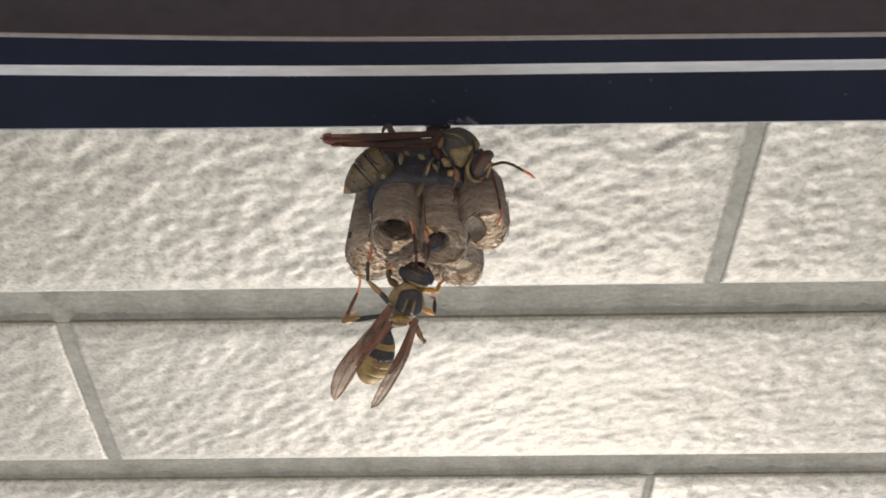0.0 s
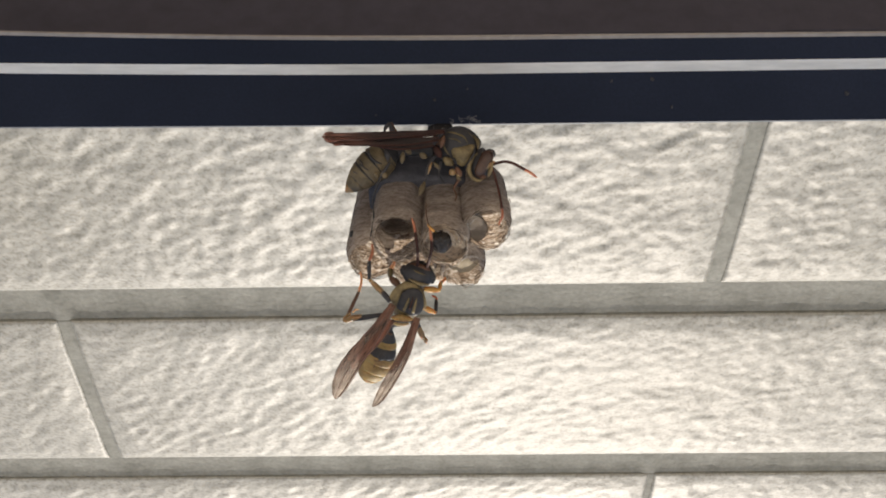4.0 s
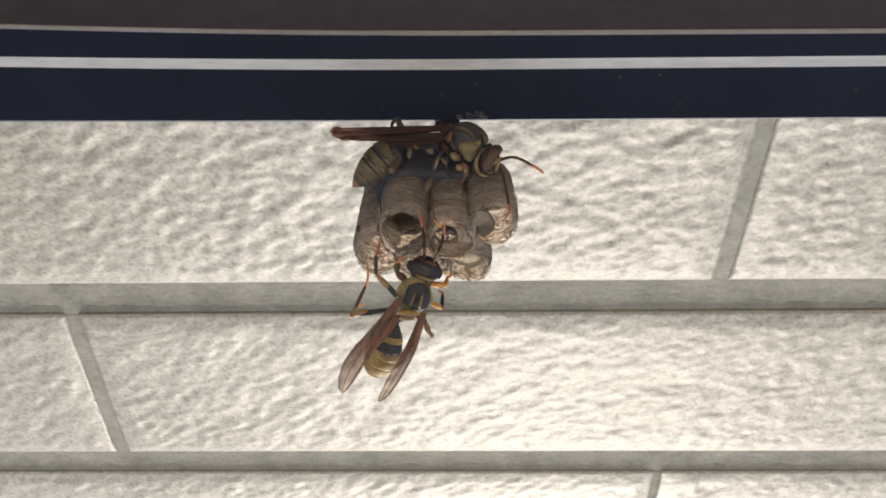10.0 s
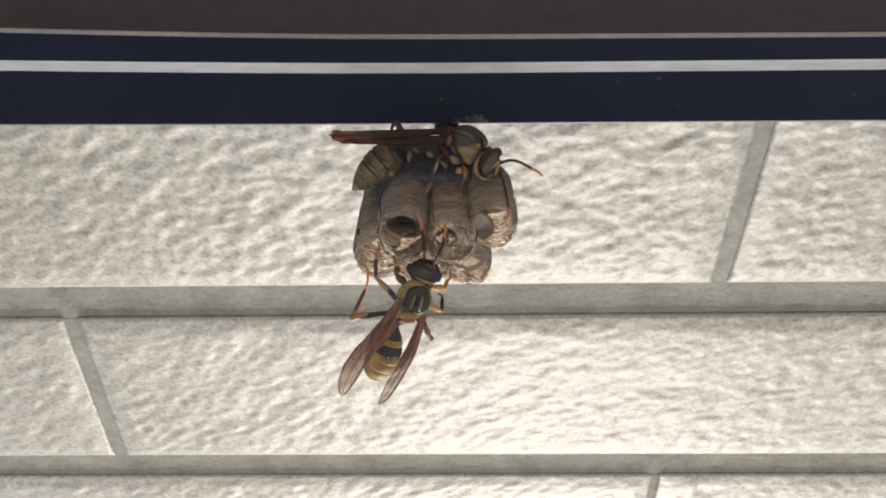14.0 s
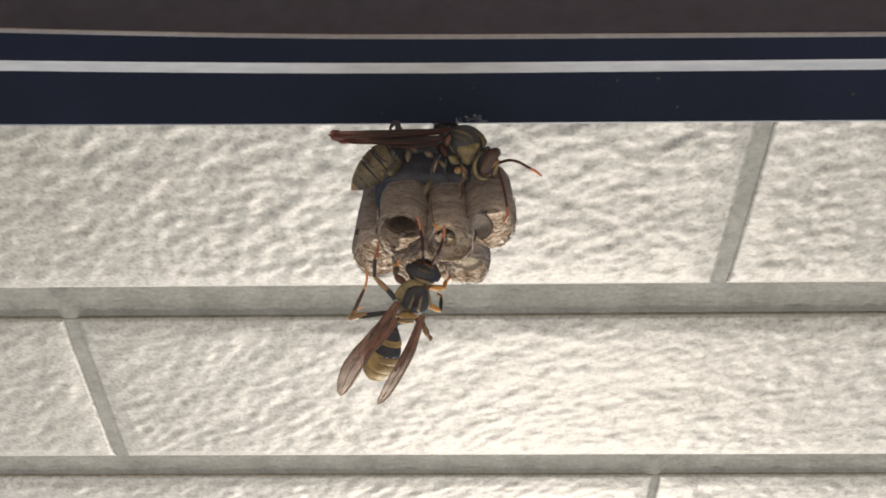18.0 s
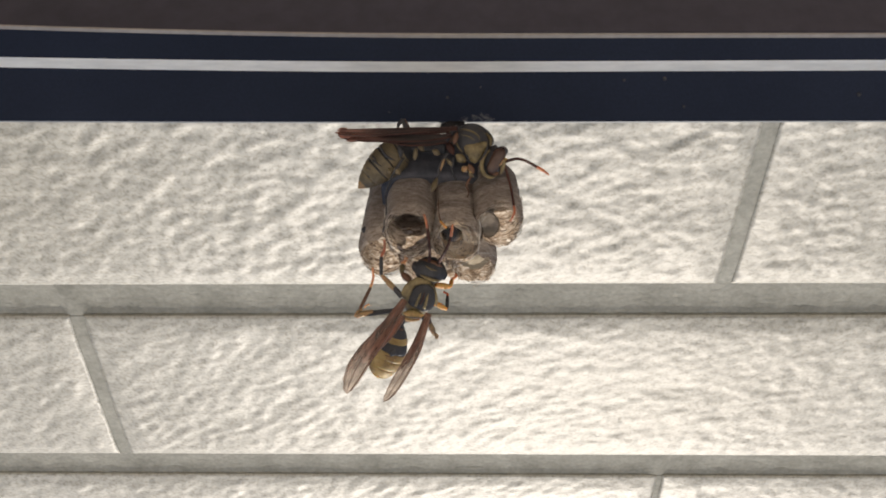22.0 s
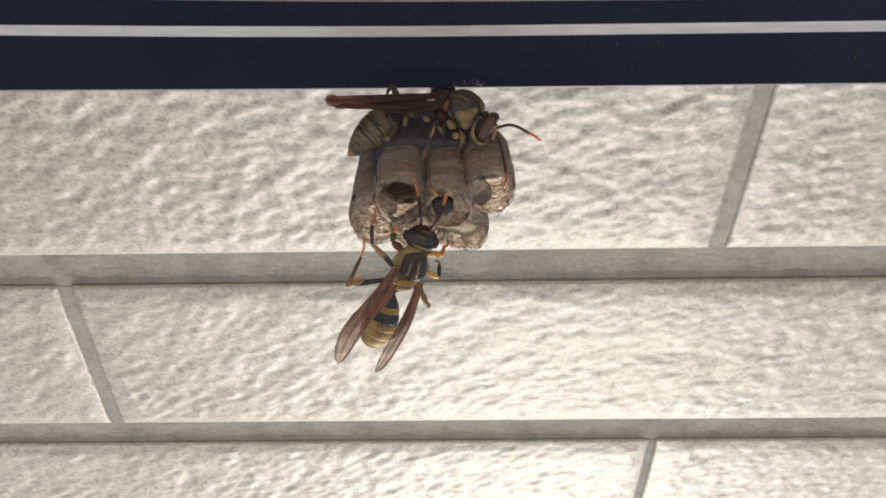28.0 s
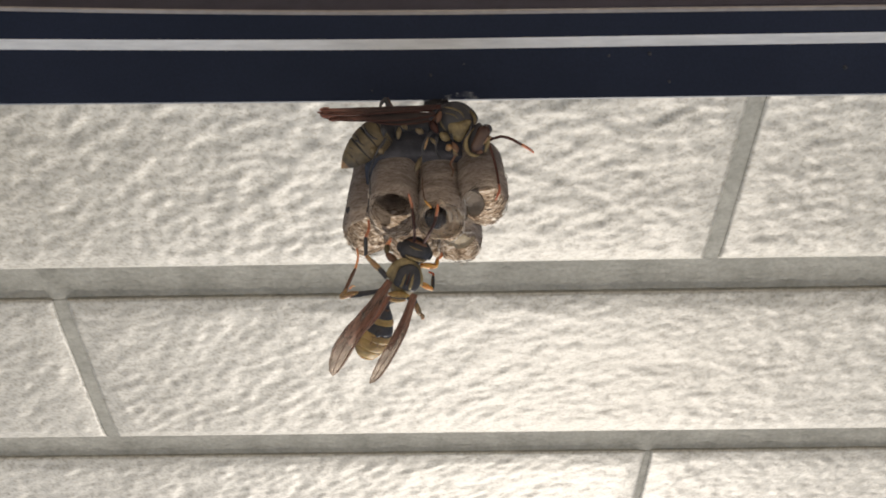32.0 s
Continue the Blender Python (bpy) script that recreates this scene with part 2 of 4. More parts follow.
LARVA = two_scale("wet dark larva skin", (0.008, 0.008, 0.010), (0.050, 0.040, 0.034), 900, 1500, 0.12, 0, 0.7, 0.0007, 0.9)
DUST = two_scale("grey dust", (0.02, 0.022, 0.03), (0.045, 0.047, 0.055), 300, 2000, 0.95)
KHAKI = two_scale("dull khaki cuticle", (0.070, 0.058, 0.036), (0.20, 0.155, 0.088), 500, 2600, 0.45, 0, 0.4, 0.0001, 0.3)
YELLOW = two_scale("matt yellow cuticle", (0.20, 0.130, 0.048), (0.50, 0.360, 0.150), 600, 2600, 0.58, 0, 0.4, 0.0001, 0.3)
DULL_YELLOW = two_scale("dull olive-yellow cuticle", (0.085, 0.066, 0.034), (0.33, 0.262, 0.130), 750, 2600, 0.45, 0, 0.4, 0.0001, 0.3)
BLACK = two_scale("black cuticle", (0.027, 0.029, 0.035), (0.066, 0.066, 0.073), 450, 2200, 0.52, 0, 0.26, 0.0001, 0.3)
BROWN_EYE = two_scale("brown compound eye", (0.046, 0.026, 0.022), (0.100, 0.058, 0.044), 300, 3000, 0.2, 0, 0.5, 0.00005, 0.3)
ORANGE = two_scale("orange cuticle", (0.31, 0.118, 0.068), (0.47, 0.20, 0.112), 300, 2000, 0.45, 0, 0.4, 0.0001, 0.2)
AMBER = two_scale("amber-yellow cuticle", (0.50, 0.26, 0.06), (0.66, 0.38, 0.12), 300, 2000, 0.4, 0, 0.4, 0.0001, 0.2)
PEACH = two_scale("pale orange foot cuticle", (0.55, 0.27, 0.13), (0.72, 0.42, 0.24), 300, 2000, 0.4, 0, 0.4, 0.0001, 0.2)
TAN = two_scale("dull tan cuticle", (0.20, 0.125, 0.060), (0.40, 0.27, 0.14), 300, 2000, 0.45, 0, 0.4, 0.0001, 0.2)
RUST = two_scale("rust-brown cuticle", (0.085, 0.040, 0.024), (0.16, 0.080, 0.046), 300, 2000, 0.45, 0, 0.4, 0.0001, 0.2)
WING = wing_material("amber-brown membrane", 1, -0.0055, -0.0125, ((0.026, 0.013, 0.010), (0.44, 0.22, 0.155)), ((0.10, 0.078, 0.066), (0.58, 0.50, 0.45)), 0.86, -2.13)
WING_ALONG = wing_material("dark red-brown membrane", 0, -0.0085, -0.0165, ((0.016, 0.012, 0.013), (0.060, 0.034, 0.030)), ((0.10, 0.036, 0.026), (0.42, 0.190, 0.140)), 0.3, 0.0)
DARK_RED = two_scale("dark red-brown cuticle", (0.032, 0.015, 0.013), (0.085, 0.034, 0.026), 300, 2000, 0.6, 0, 0.2, 0.0001, 0.2)
VEIN = two_scale("dark brown wing vein", (0.11, 0.055, 0.036), (0.20, 0.11, 0.075), 300, 2000, 0.5)

# the thin pale cuticle lets light through
for m in (AMBER, PEACH, ORANGE, TAN, YELLOW):
    skin = m.node_tree.nodes["Principled BSDF"]
    skin.inputs["Subsurface Weight"].default_value = 0.6
    skin.inputs["Subsurface Radius"].default_value = (1.0, 0.55, 0.25)
    skin.inputs["Subsurface Scale"].default_value = 0.0008


# ---- building blocks ----
def link(name, bm, mats, parent=None, label="", smooth=False, at=None):
    me = bpy.data.meshes.new(name)
    bm.to_mesh(me)
    bm.free()
    for m in mats if isinstance(mats, (list, tuple)) else [mats]:
        me.materials.append(m)
    if smooth:
        me.polygons.foreach_set("use_smooth", [True] * len(me.polygons))
    ob = new(name, me)
    if parent:
        ob.parent = parent
    if at is not None:
        ob.matrix_basis = at
    if label:
        ob["label"] = label
    return ob


part = link


def box(bm, x0, x1, y0, y1, z0, z1, bevel=0.0):
    made = bmesh.ops.create_cube(bm, size=1, matrix=Matrix.LocRotScale(((x0 + x1) / 2, (y0 + y1) / 2, (z0 + z1) / 2), None, (x1 - x0, y1 - y0, z1 - z0)))
    if bevel:
        es = list({e for v in made["verts"] for e in v.link_edges})
        bmesh.ops.bevel(bm, geom=es, offset=bevel, segments=2, affect="EDGES", profile=0.6)
    return bm


def slab(name, x0, x1, y0, y1, z0, z1, mat, parent=None, label="", bevel=0.0):
    return link(name, box(bmesh.new(), x0, x1, y0, y1, z0, z1, bevel), mat, parent, label)


def loft(bm, rings, n=10, mats=None, away=(0, 0, 1), wobble=0.0, closed=True, boxy=1.0):
    """A tube through rings (centre, half width across the view, half depth); mats: material index of each span."""
    cs = [Vector(r[0]) for r in rings]
    loops = []
    for i, (c, ra, rb) in enumerate(rings):
        t = (cs[min(i + 1, len(cs) - 1)] - cs[max(i - 1, 0)]).normalized()
        side = t.cross(Vector(away))
        side = side.normalized() if side.length > 1e-4 else t.orthogonal().normalized()
        deep = side.cross(t)
        loop = []
        for k in range(n):
            a = 2 * math.pi * k / n
            ca, sa = math.cos(a), math.sin(a)
            p = cs[i] + side * ra * math.copysign(abs(ca) ** boxy, ca) + deep * rb * math.copysign(abs(sa) ** boxy, sa)
            if wobble:
                p += noise.noise_vector(p * 900) * wobble
            loop.append(bm.verts.new(p))
        loops.append(loop)
    for i in range(len(loops) - 1):
        for k in range(n):
            f = bm.faces.new((loops[i][k], loops[i][(k + 1) % n], loops[i + 1][(k + 1) % n], loops[i + 1][k]))
            f.material_index = mats[i] if mats else 0
    if closed:
        f = bm.faces.new(loops[0][::-1])
        f.material_index = mats[0] if mats else 0
        f = bm.faces.new(loops[-1])
        f.material_index = mats[-1] if mats else 0
    return bm


def rounded(points, widths, deep=1.0, steps=4):
    """Rings along a smooth line through points; widths: half width at each, in mm; deep: depth against width."""
    ps = [Vector(p) for p in points]
    out = []
    for i in range(len(ps) - 1):
        a, b, c, d = ps[max(i - 1, 0)], ps[i], ps[i + 1], ps[min(i + 2, len(ps) - 1)]
        for s in range(steps + (i == len(ps) - 2)):
            t = s / steps
            q = 0.5 * (2 * b + (c - a) * t + (2 * a - 5 * b + 4 * c - d) * t * t + (3 * b - a - 3 * c + d) * t * t * t)
            w = widths[i] + (widths[i + 1] - widths[i]) * (t * t * (3 - 2 * t))
            out.append((q * 0.001, w * 0.001, w * deep * 0.001))
    return out


def egg(a, b, w, deep=1.0, n=9, fat=0.5, blunt=0.7):
    """Rings of an egg from a to b (mm) with half width w; fat: where along it is widest."""
    a, b, out = Vector(a), Vector(b), []
    for i in range(n + 1):
        t = 0.5 - 0.5 * math.cos(math.pi * i / n)
        s = t ** (math.log(0.5) / math.log(fat))
        r = max(0.02, math.sin(math.pi * min(max(s, 0.002), 0.998)) ** blunt) * w
        out.append(((a + (b - a) * t) * 0.001, r * 0.001, r * deep * 0.001))
    return out


# ---- the wall with its tiles ----
CEIL, ROW1, PITCH, GAP, GAP_X, LONG = 2.30, 0.1750, 0.0660, 0.0102, 0.0027, 0.2450
wall = slab("wall_front", -1.9, 1.9, 0.1222, 1.04, CEIL + 0.0030, 2.40, MORTAR)
wall.matrix_basis = UPRIGHT
tagged(wall, "upright outer wall with grey recessed mortar joints", "wall", kind="structure")


def fbm(x, y, seed, octaves=5, gain=0.55):
    """Smooth value noise, summed over octaves."""
    total, amp = np.zeros_like(x), 1.0
    rng = np.random.RandomState(seed)
    for _ in range(octaves):
        g = rng.rand(64, 64)
        xi, yi = np.floor(x).astype(int), np.floor(y).astype(int)
        fx, fy = x - xi, y - yi
        fx, fy = fx * fx * fx * (fx * (fx * 6 - 15) + 10), fy * fy * fy * (fy * (fy * 6 - 15) + 10)
        v00, v10 = g[xi % 64, yi % 64], g[(xi + 1) % 64, yi % 64]
        v01, v11 = g[xi % 64, (yi + 1) % 64], g[(xi + 1) % 64, (yi + 1) % 64]
        total += amp * ((v00 * (1 - fx) + v10 * fx) * (1 - fy) + (v01 * (1 - fx) + v11 * fx) * fy - 0.5)
        x, y, amp = x * 2.03 + 7.3, y * 2.03 + 3.1, amp * gain
    return total


def pillow(y, far):
    """How far a tile's face stands out, between edges that fall back."""
    d = np.minimum(far - y, y - (far - PITCH + GAP))
    return 0.0006 * ((1 - np.clip(d / 0.011, 0, 1)) ** 2 - 1)


def tile(x0, x1, y0, y1, step, seed, lean0=0.0, lean1=0.0, chips=0.14):
    """A split-face tile laid face down; lean0, lean1: how far its ends run askew; chips: how deep its small chips go."""
    nx, ny = max(2, int((x1 - x0) / step)), max(2, int((y1 - y0) / step))
    edge = 0.0012
    us = np.unique(np.concatenate([np.linspace(0, 1, nx + 1), [0.0007 / (x1 - x0), 1 - 0.0007 / (x1 - x0)]]))
    vs = np.unique(np.concatenate([np.linspace(0, 1, ny + 1), [0.0007 / (y1 - y0), 1 - 0.0007 / (y1 - y0)]]))
    u, v = np.meshgrid(us, vs, indexing="ij")
    x, y = x0 + (x1 - x0) * u, y0 + (y1 - y0) * v
    # a split face: soft lumps, slightly drawn out on the slant, finer ones over coarser ones
    a, b = x * 0.72 - y * 0.69, x * 0.69 + y * 0.72
    rough = 0.17 * fbm(a * 70, b * 120, seed, 2, 0.5) + 0.24 * fbm(a * 270, b * 520, seed + 9, 2, 0.55) + chips * fbm(a * 520 + 5, b * 980, seed + 4, 2, 0.6)
    inset = np.minimum(np.minimum(x - x0, x1 - x), np.minimum(y - y0, y1 - y))
    calm = np.clip(inset / 0.004, 0, 1)
    drop = 0.00014 * (1 - np.clip(inset / edge, 0, 1)) ** 2
    z = CEIL + drop - 0.0016 * rough * (0.12 + 0.88 * calm) - 0.0005 * calm + pillow(y, y1)
    x = x + v * (lean0 * (1 - u) + lean1 * u)
    n0, n1 = x.shape
    verts = [tuple(p) for p in np.stack([x, y, z], -1).reshape(-1, 3).tolist()]
    faces = [(i * n1 + j, i * n1 + j + 1, (i + 1) * n1 + j + 1, (i + 1) * n1 + j) for i in range(n0 - 1) for j in range(n1 - 1)]
    rim = [i * n1 for i in range(n0)] + [(n0 - 1) * n1 + j for j in range(1, n1)] + [i * n1 + n1 - 1 for i in range(n0 - 2, -1, -1)] + [j for j in range(n1 - 2, 0, -1)]
    base = len(verts)
    verts += [(verts[k][0], verts[k][1], CEIL + 0.0033) for k in rim]
    m = len(rim)
    faces += [(rim[k], rim[(k + 1) % m], base + (k + 1) % m, base + k) for k in range(m)]
    me = bpy.data.meshes.new("tile")
    me.from_pydata(verts, [], faces)
    me.materials.append(TILE)
    me.materials.append(MORTAR)
    me.polygons.foreach_set("material_index", [0] * (len(faces) - m) + [1] * m)
    me.polygons.foreach_set("use_smooth", [True] * (len(faces) - m) + [False] * m)
    ob = new("tile", me)
    ob.parent = wall
    return ob


def joint(x0, x1, y0, y1, step, sink, lean0=0.0, lean1=0.0, meets=()):
    """A strip of mortar between tiles; sink: how far it lies back under the upper tiles; meets: where upright joints run into it."""
    fine = np.arange(-0.19, 0.19, step)
    xs = np.concatenate([[x0], fine, [x1]]) if sink else np.linspace(x0, x1, 7)
    ys = np.concatenate([np.linspace(y0, y0 + 0.7 * (y1 - y0), 26), np.linspace(y0 + 0.72 * (y1 - y0), y1, 30)]) if sink else np.concatenate([[y0 - 0.0001], np.arange(y0, y1 + step * 0.5, step)])
    x, y = np.meshgrid(xs, ys, indexing="ij")
    v = (y - y0) / (y1 - y0)
    u = (x - x0) / (x1 - x0)
    if sink:
        # it slopes out, steeper and steeper, to a shallow crease along the lower tiles
        away = np.ones_like(x)
        for at in meets:
            away *= 1 - np.exp(-((x - at) / 0.0019) ** 4)
        end = np.clip(v + 0.010 * fbm(x * 300, x * 0, 79, 3) * v * (1 - v) * 4, 0, 1)
        z = CEIL + 0.00025 + sink * (1 - away * (0.30 * end + 0.70 * end ** 4) - (1 - away) * end) + 0.0005 * away * np.clip((end - 0.965) / 0.02, 0, 1)
    else:
        z = CEIL + 0.00030 + pillow(y, y1) + 0.0025 * (y < y0 - 0.00005)
    z = z + 0.00006 * fbm(x * 500, y * 500, 77, 4, 0.6) + 0.00010 * np.maximum(0, fbm(x * 900 + 3, y * 900, 78, 2) - 0.25) * 4
    x = x + v * (lean0 * (1 - u) + lean1 * u)
    n0, n1 = x.shape
    me = bpy.data.meshes.new("mortar_joint")
    me.from_pydata([tuple(p) for p in np.stack([x, y, z], -1).reshape(-1, 3).tolist()], [], [(i * n1 + j, i * n1 + j + 1, (i + 1) * n1 + j + 1, (i + 1) * n1 + j) for i in range(n0 - 1) for j in range(n1 - 1)])
    me.materials.append(MORTAR)
    me.polygons.foreach_set("use_smooth", [True] * len(me.polygons))
    new("mortar_joint", me).parent = wall


for row in range(13):
    joint(-1.88, 1.88, ROW1 + row * PITCH, ROW1 + row * PITCH + GAP, 0.0008 if row < 3 else 0.02, 0.0017, meets=[0.0498 if row == 1 else -0.0684] if row < 3 else [])
for row, x in ((0, 0.0547), (1, -0.0669), (2, 0.0513), (3, -0.0669)):
    y1 = ROW1 + row * PITCH
    skew = -0.0042 if row == 1 else -0.0004 if row == 0 else 0.0
    joint(x - (0.0014 if row == 2 else GAP_X), x, max(y1 - PITCH + GAP, 0.1224), y1, 0.0007, 0.0, skew, skew)

for row in range(13):
    far = ROW1 + row * PITCH
    near = max(far - PITCH + GAP, 0.1224)
    start = (0.0547 if row % 2 == 0 else -0.0669) - (0.0034 if row == 2 else 0)
    for col in range(-8, 8):
        x0 = start + col * LONG
        x1 = x0 + LONG - (0.0014 if row == 2 else GAP_X)
        if x0 < -1.88 or x1 > 1.88:
            continue
        close = x1 > -0.19 and x0 < 0.19 and row < 4
        tile(x0, x1, near, far, 0.0007 if close else 0.02, 91 + row * 31 + col * 7, -0.0042 if (row, col) == (1, 0) else -0.0004 if (row, col) == (0, 0) else 0.0, -0.0042 if (row, col) == (1, -1) else -0.0004 if (row, col) == (0, -1) else 0.0, 0.25 if row == 0 else 0.12)

# ---- the black head rail of the opening ----
rail = new("head_rail")
SKEW = UPRIGHT @ Matrix.Translation((0, LIP_Y, LIP_Z)) @ pose(0, 0, 0, 0, 0, 0.3) @ Matrix.Translation((0, -LIP_Y, -LIP_Z))
rail.matrix_basis = SKEW @ Matrix.Translation((0, LIP_Y, LIP_Z))
tagged(rail, "black metal head rail with narrow grey steps along the tiles", "window frame")


def sag(x, steps):
    """How far an edge of the rail is bent off the straight (mm) at x (m); steps: 0 at the lip, 1 at the steps above it."""
    return -(0.45 + 0.77 * steps) * min(max(0.0, 0.006 - x) / 0.062, 1.8) ** 1.5 + (0.3 * max(0.0, steps - 1) * min(max(0.0, x) / 0.065, 1.6))


def facet(name, a, b, thick, mat, label="", bent=(1, 1)):
    """A strip of the rail's profile between two edges (y, z in mm from the lip), running the length of the wall; bent: how each edge sags."""
    (y0, z0), (y1, z1) = a, b
    n = Vector((0, -(z1 - z0), y1 - y0)).normalized() * -thick
    bm, rows = bmesh.new(), []
    for x in [-1.88] + [k * 0.008 for k in range(-22, 23)] + [1.88]:
        d0, d1 = sag(x, bent[0]), sag(x, bent[1])
        rows.append([bm.verts.new(Vector((x * 1000, y, z)) * 0.001) for y, z in ((y0 + d0, z0), (y1 + d1, z1), (y1 + d1 + n.y, z1 + n.z), (y0 + d0 + n.y, z0 + n.z))])
    for one, two in zip(rows, rows[1:]):
        for k in range(4):
            bm.faces.new((one[k], one[(k + 1) % 4], two[(k + 1) % 4], two[k]))
    bm.faces.new(rows[0][::-1]), bm.faces.new(rows[-1])
    bmesh.ops.recalc_face_normals(bm, faces=bm.faces)
    return part(name, bm, mat, rail, label)


facet("lower_face", (0.0, 0.0), (-4.70, 5.0), 0.5, BLACK_METAL, "", (0, 1))
facet("lip", (0.27, 0.02), (0.02, 0.02), 0.3, LIP_METAL, "thin bright lower edge", (0, 0))
facet("step", (-4.68, 5.0), (-6.62, 5.0), 0.4, GREY_METAL, "pale grey weathered step", (1, 1))
facet("upper_face", (-6.60, 5.02), (-8.97, 7.2), 0.4, BLACK_METAL, "", (1, 2))
facet("top_step", (-8.95, 7.2), (-9.55, 7.2), 0.3, EDGE_METAL, "thin grey edge", (2, 2))
head = slab("wall_head", -1.88, 1.88, LIP_Y - 0.00945, LIP_Y + 0.0005, LIP_Z + 0.0078, 2.62, BROWN)
head.matrix_basis = SKEW
tagged(head, "dark brown lacquered soffit of the recess under the wall", "wall", kind="structure")

# ---- the recess under the wall, the eaves and the yard ----
tagged(slab("ground", -150, 150, -150, 150, -0.3, 0.0, CONCRETE), "pale sunlit concrete yard", "ground", kind="structure")
tagged(slab("wall_recess", -4, 4, -0.40, -0.205, 0.0, 3.2, CLAY), "plain clay-brown rendered wall of the recess", "wall", kind="structure")
tagged(slab("wall_west", -4, -1.9, -0.2, 0.1, 0.0, 3.2, PLASTER), "plain white plaster wall", "wall", kind="structure")
tagged(slab("wall_east", 1.9, 4, -0.2, 0.1, 0.0, 3.2, PLASTER), "plain white plaster wall", "wall", kind="structure")
tagged(slab("roof", -4.1, 4.1, -3.0, 0.14, 3.21, 3.4, ROOFING), "flat dark grey roof", "roof", kind="structure")

# ---- the paper nest, held by the lip of the rail ----
NEST = Vector((0.0046, LIP_Y, LIP_Z))
nest = new("paper_nest")
nest.matrix_basis = UPRIGHT @ Matrix.Translation(NEST)
tagged(nest, "small grey paper wasp nest of open cells under the rail", "wasp nest")


def cell(mx, my, mz, r=3.15, top=-11.5, seed=0, squeeze=0.84, slant=0.0, thick=(9, 9), label=""):
    """An open paper tube from the comb's back down to its mouth at (mx, my, mz) mm; slant: how far the mouth is cut on
    the skew, with a frayed, drawn-in rim; thick: rows of opaque paper on either side, set by where the inside looks
    lit.
    """
    bm, n, rows = bmesh.new(), 36, 26
    rng = random.Random(seed)
    bx, by = mx * squeeze, my * (0.5 if my > 3 else squeeze) + 0.6
    fray = [rng.uniform(-0.2, 0.2) + 0.22 * math.sin(3 * k * 2 * math.pi / n + seed) + 0.15 * math.sin(7 * k * 2 * math.pi / n + 2 * seed) for k in range(n)]
    loops = []
    for i in range(rows + 1):
        t, loop = i / rows, []
        for k in range(n):
            a = 2 * math.pi * k / n
            hexed = 1 + 0.03 * math.cos(6 * a + 0.5)
            round_a = Vector((math.cos(a), math.sin(a), 0))
            ring = 1 + 0.010 * math.sin(t * 60 + 3 * noise.noise(round_a * 3 + Vector((seed, 0, 0)))) + 0.016 * noise.noise(round_a * 7 + Vector((0, seed, t * 22))) + 0.045 * noise.noise(round_a * 2 + Vector((0, 0, t * 4 + seed))) + 0.07 * t ** 3 * noise.noise(round_a * 5 + Vector((0, 0, t * 12 + seed)))
            curl = 1 - 0.16 * max(0.0, (t - 0.80) / 0.20) ** 2
            rr = r * (0.94 + 0.10 * t ** 0.6) * hexed * ring * curl
            z = top + (mz - top) * t - slant * t * t * math.sin(a) + (fray[k] * (1 if i == rows else 0.4 if i == rows - 1 else 0))
            loop.append(bm.verts.new((Vector((bx + (mx - bx) * t, by + (my - by) * t, z)) + round_a * rr) * 0.001))
        loops.append(loop)
    for i in range(rows):
        for k in range(n):
            j = (k + 1) % n
            f = bm.faces.new((loops[i][k], loops[i + 1][k], loops[i + 1][j], loops[i][j]))
            f.material_index = 1 if i > thick[0 if n // 4 < k < 3 * n // 4 else 1] and math.sin(2 * math.pi * (k + 0.5) / n) > -0.25 else 0
    bm.faces.new(loops[0])
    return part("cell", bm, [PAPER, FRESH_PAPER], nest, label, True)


CELLS = [(-4.75, -1.7, -21.4, 3.2), (1.4, -1.0, -22.0, 3.2), (6.75, -2.2, -20.4, 3.15), (-8.5, 5.5, -19.2, 3.3), (-3.0, 6.4, -19.9, 3.4), (3.5, 7.4, -19.9, 3.05), (-0.4, 11.6, -16.5, 2.9)]
SLANT = (1.5, 0.9, 0.9, 0.8, 0.2, 0.3, 0.0)
# the first cell's extra opaque rows leave its inside bright only low at the right
cells = [cell(x, y, z, r, seed=3 + 5 * i, slant=SLANT[i], thick=(20, 14) if i == 0 else (9, 9), squeeze=0.87 if i == 3 else 0.9, top=-8.8 if i == 3 else -11.5) for i, (x, y, z, r) in enumerate(CELLS)]
# silk cap over one cell, larvae in others
part("cap", loft(bmesh.new(), [((3.5e-3, 7.0e-3, -17.4e-3), 2.6e-3, 2.6e-3), ((3.5e-3, 7.0e-3, -18.2e-3), 2.5e-3, 2.5e-3), ((3.5e-3, 7.0e-3, -18.8e-3), 1.9e-3, 1.9e-3), ((3.5e-3, 7.0e-3, -19.0e-3), 0.5e-3, 0.5e-3)], 18, away=(0, 1, 0), wobble=0.0005), SILK, cells[5], "cream silk cap", True)
grub = loft(bmesh.new(), egg((0, 0, 2.2), (0, 0, -1.3), 1.45, 1.0, 16), 28, away=(0, 1, 0), wobble=0.00022)
GRUB = part("larva", grub, LARVA, cells[1], "wet dark brown larva", True, Matrix.Translation((1.85e-3, -1.45e-3, -21.0e-3)))
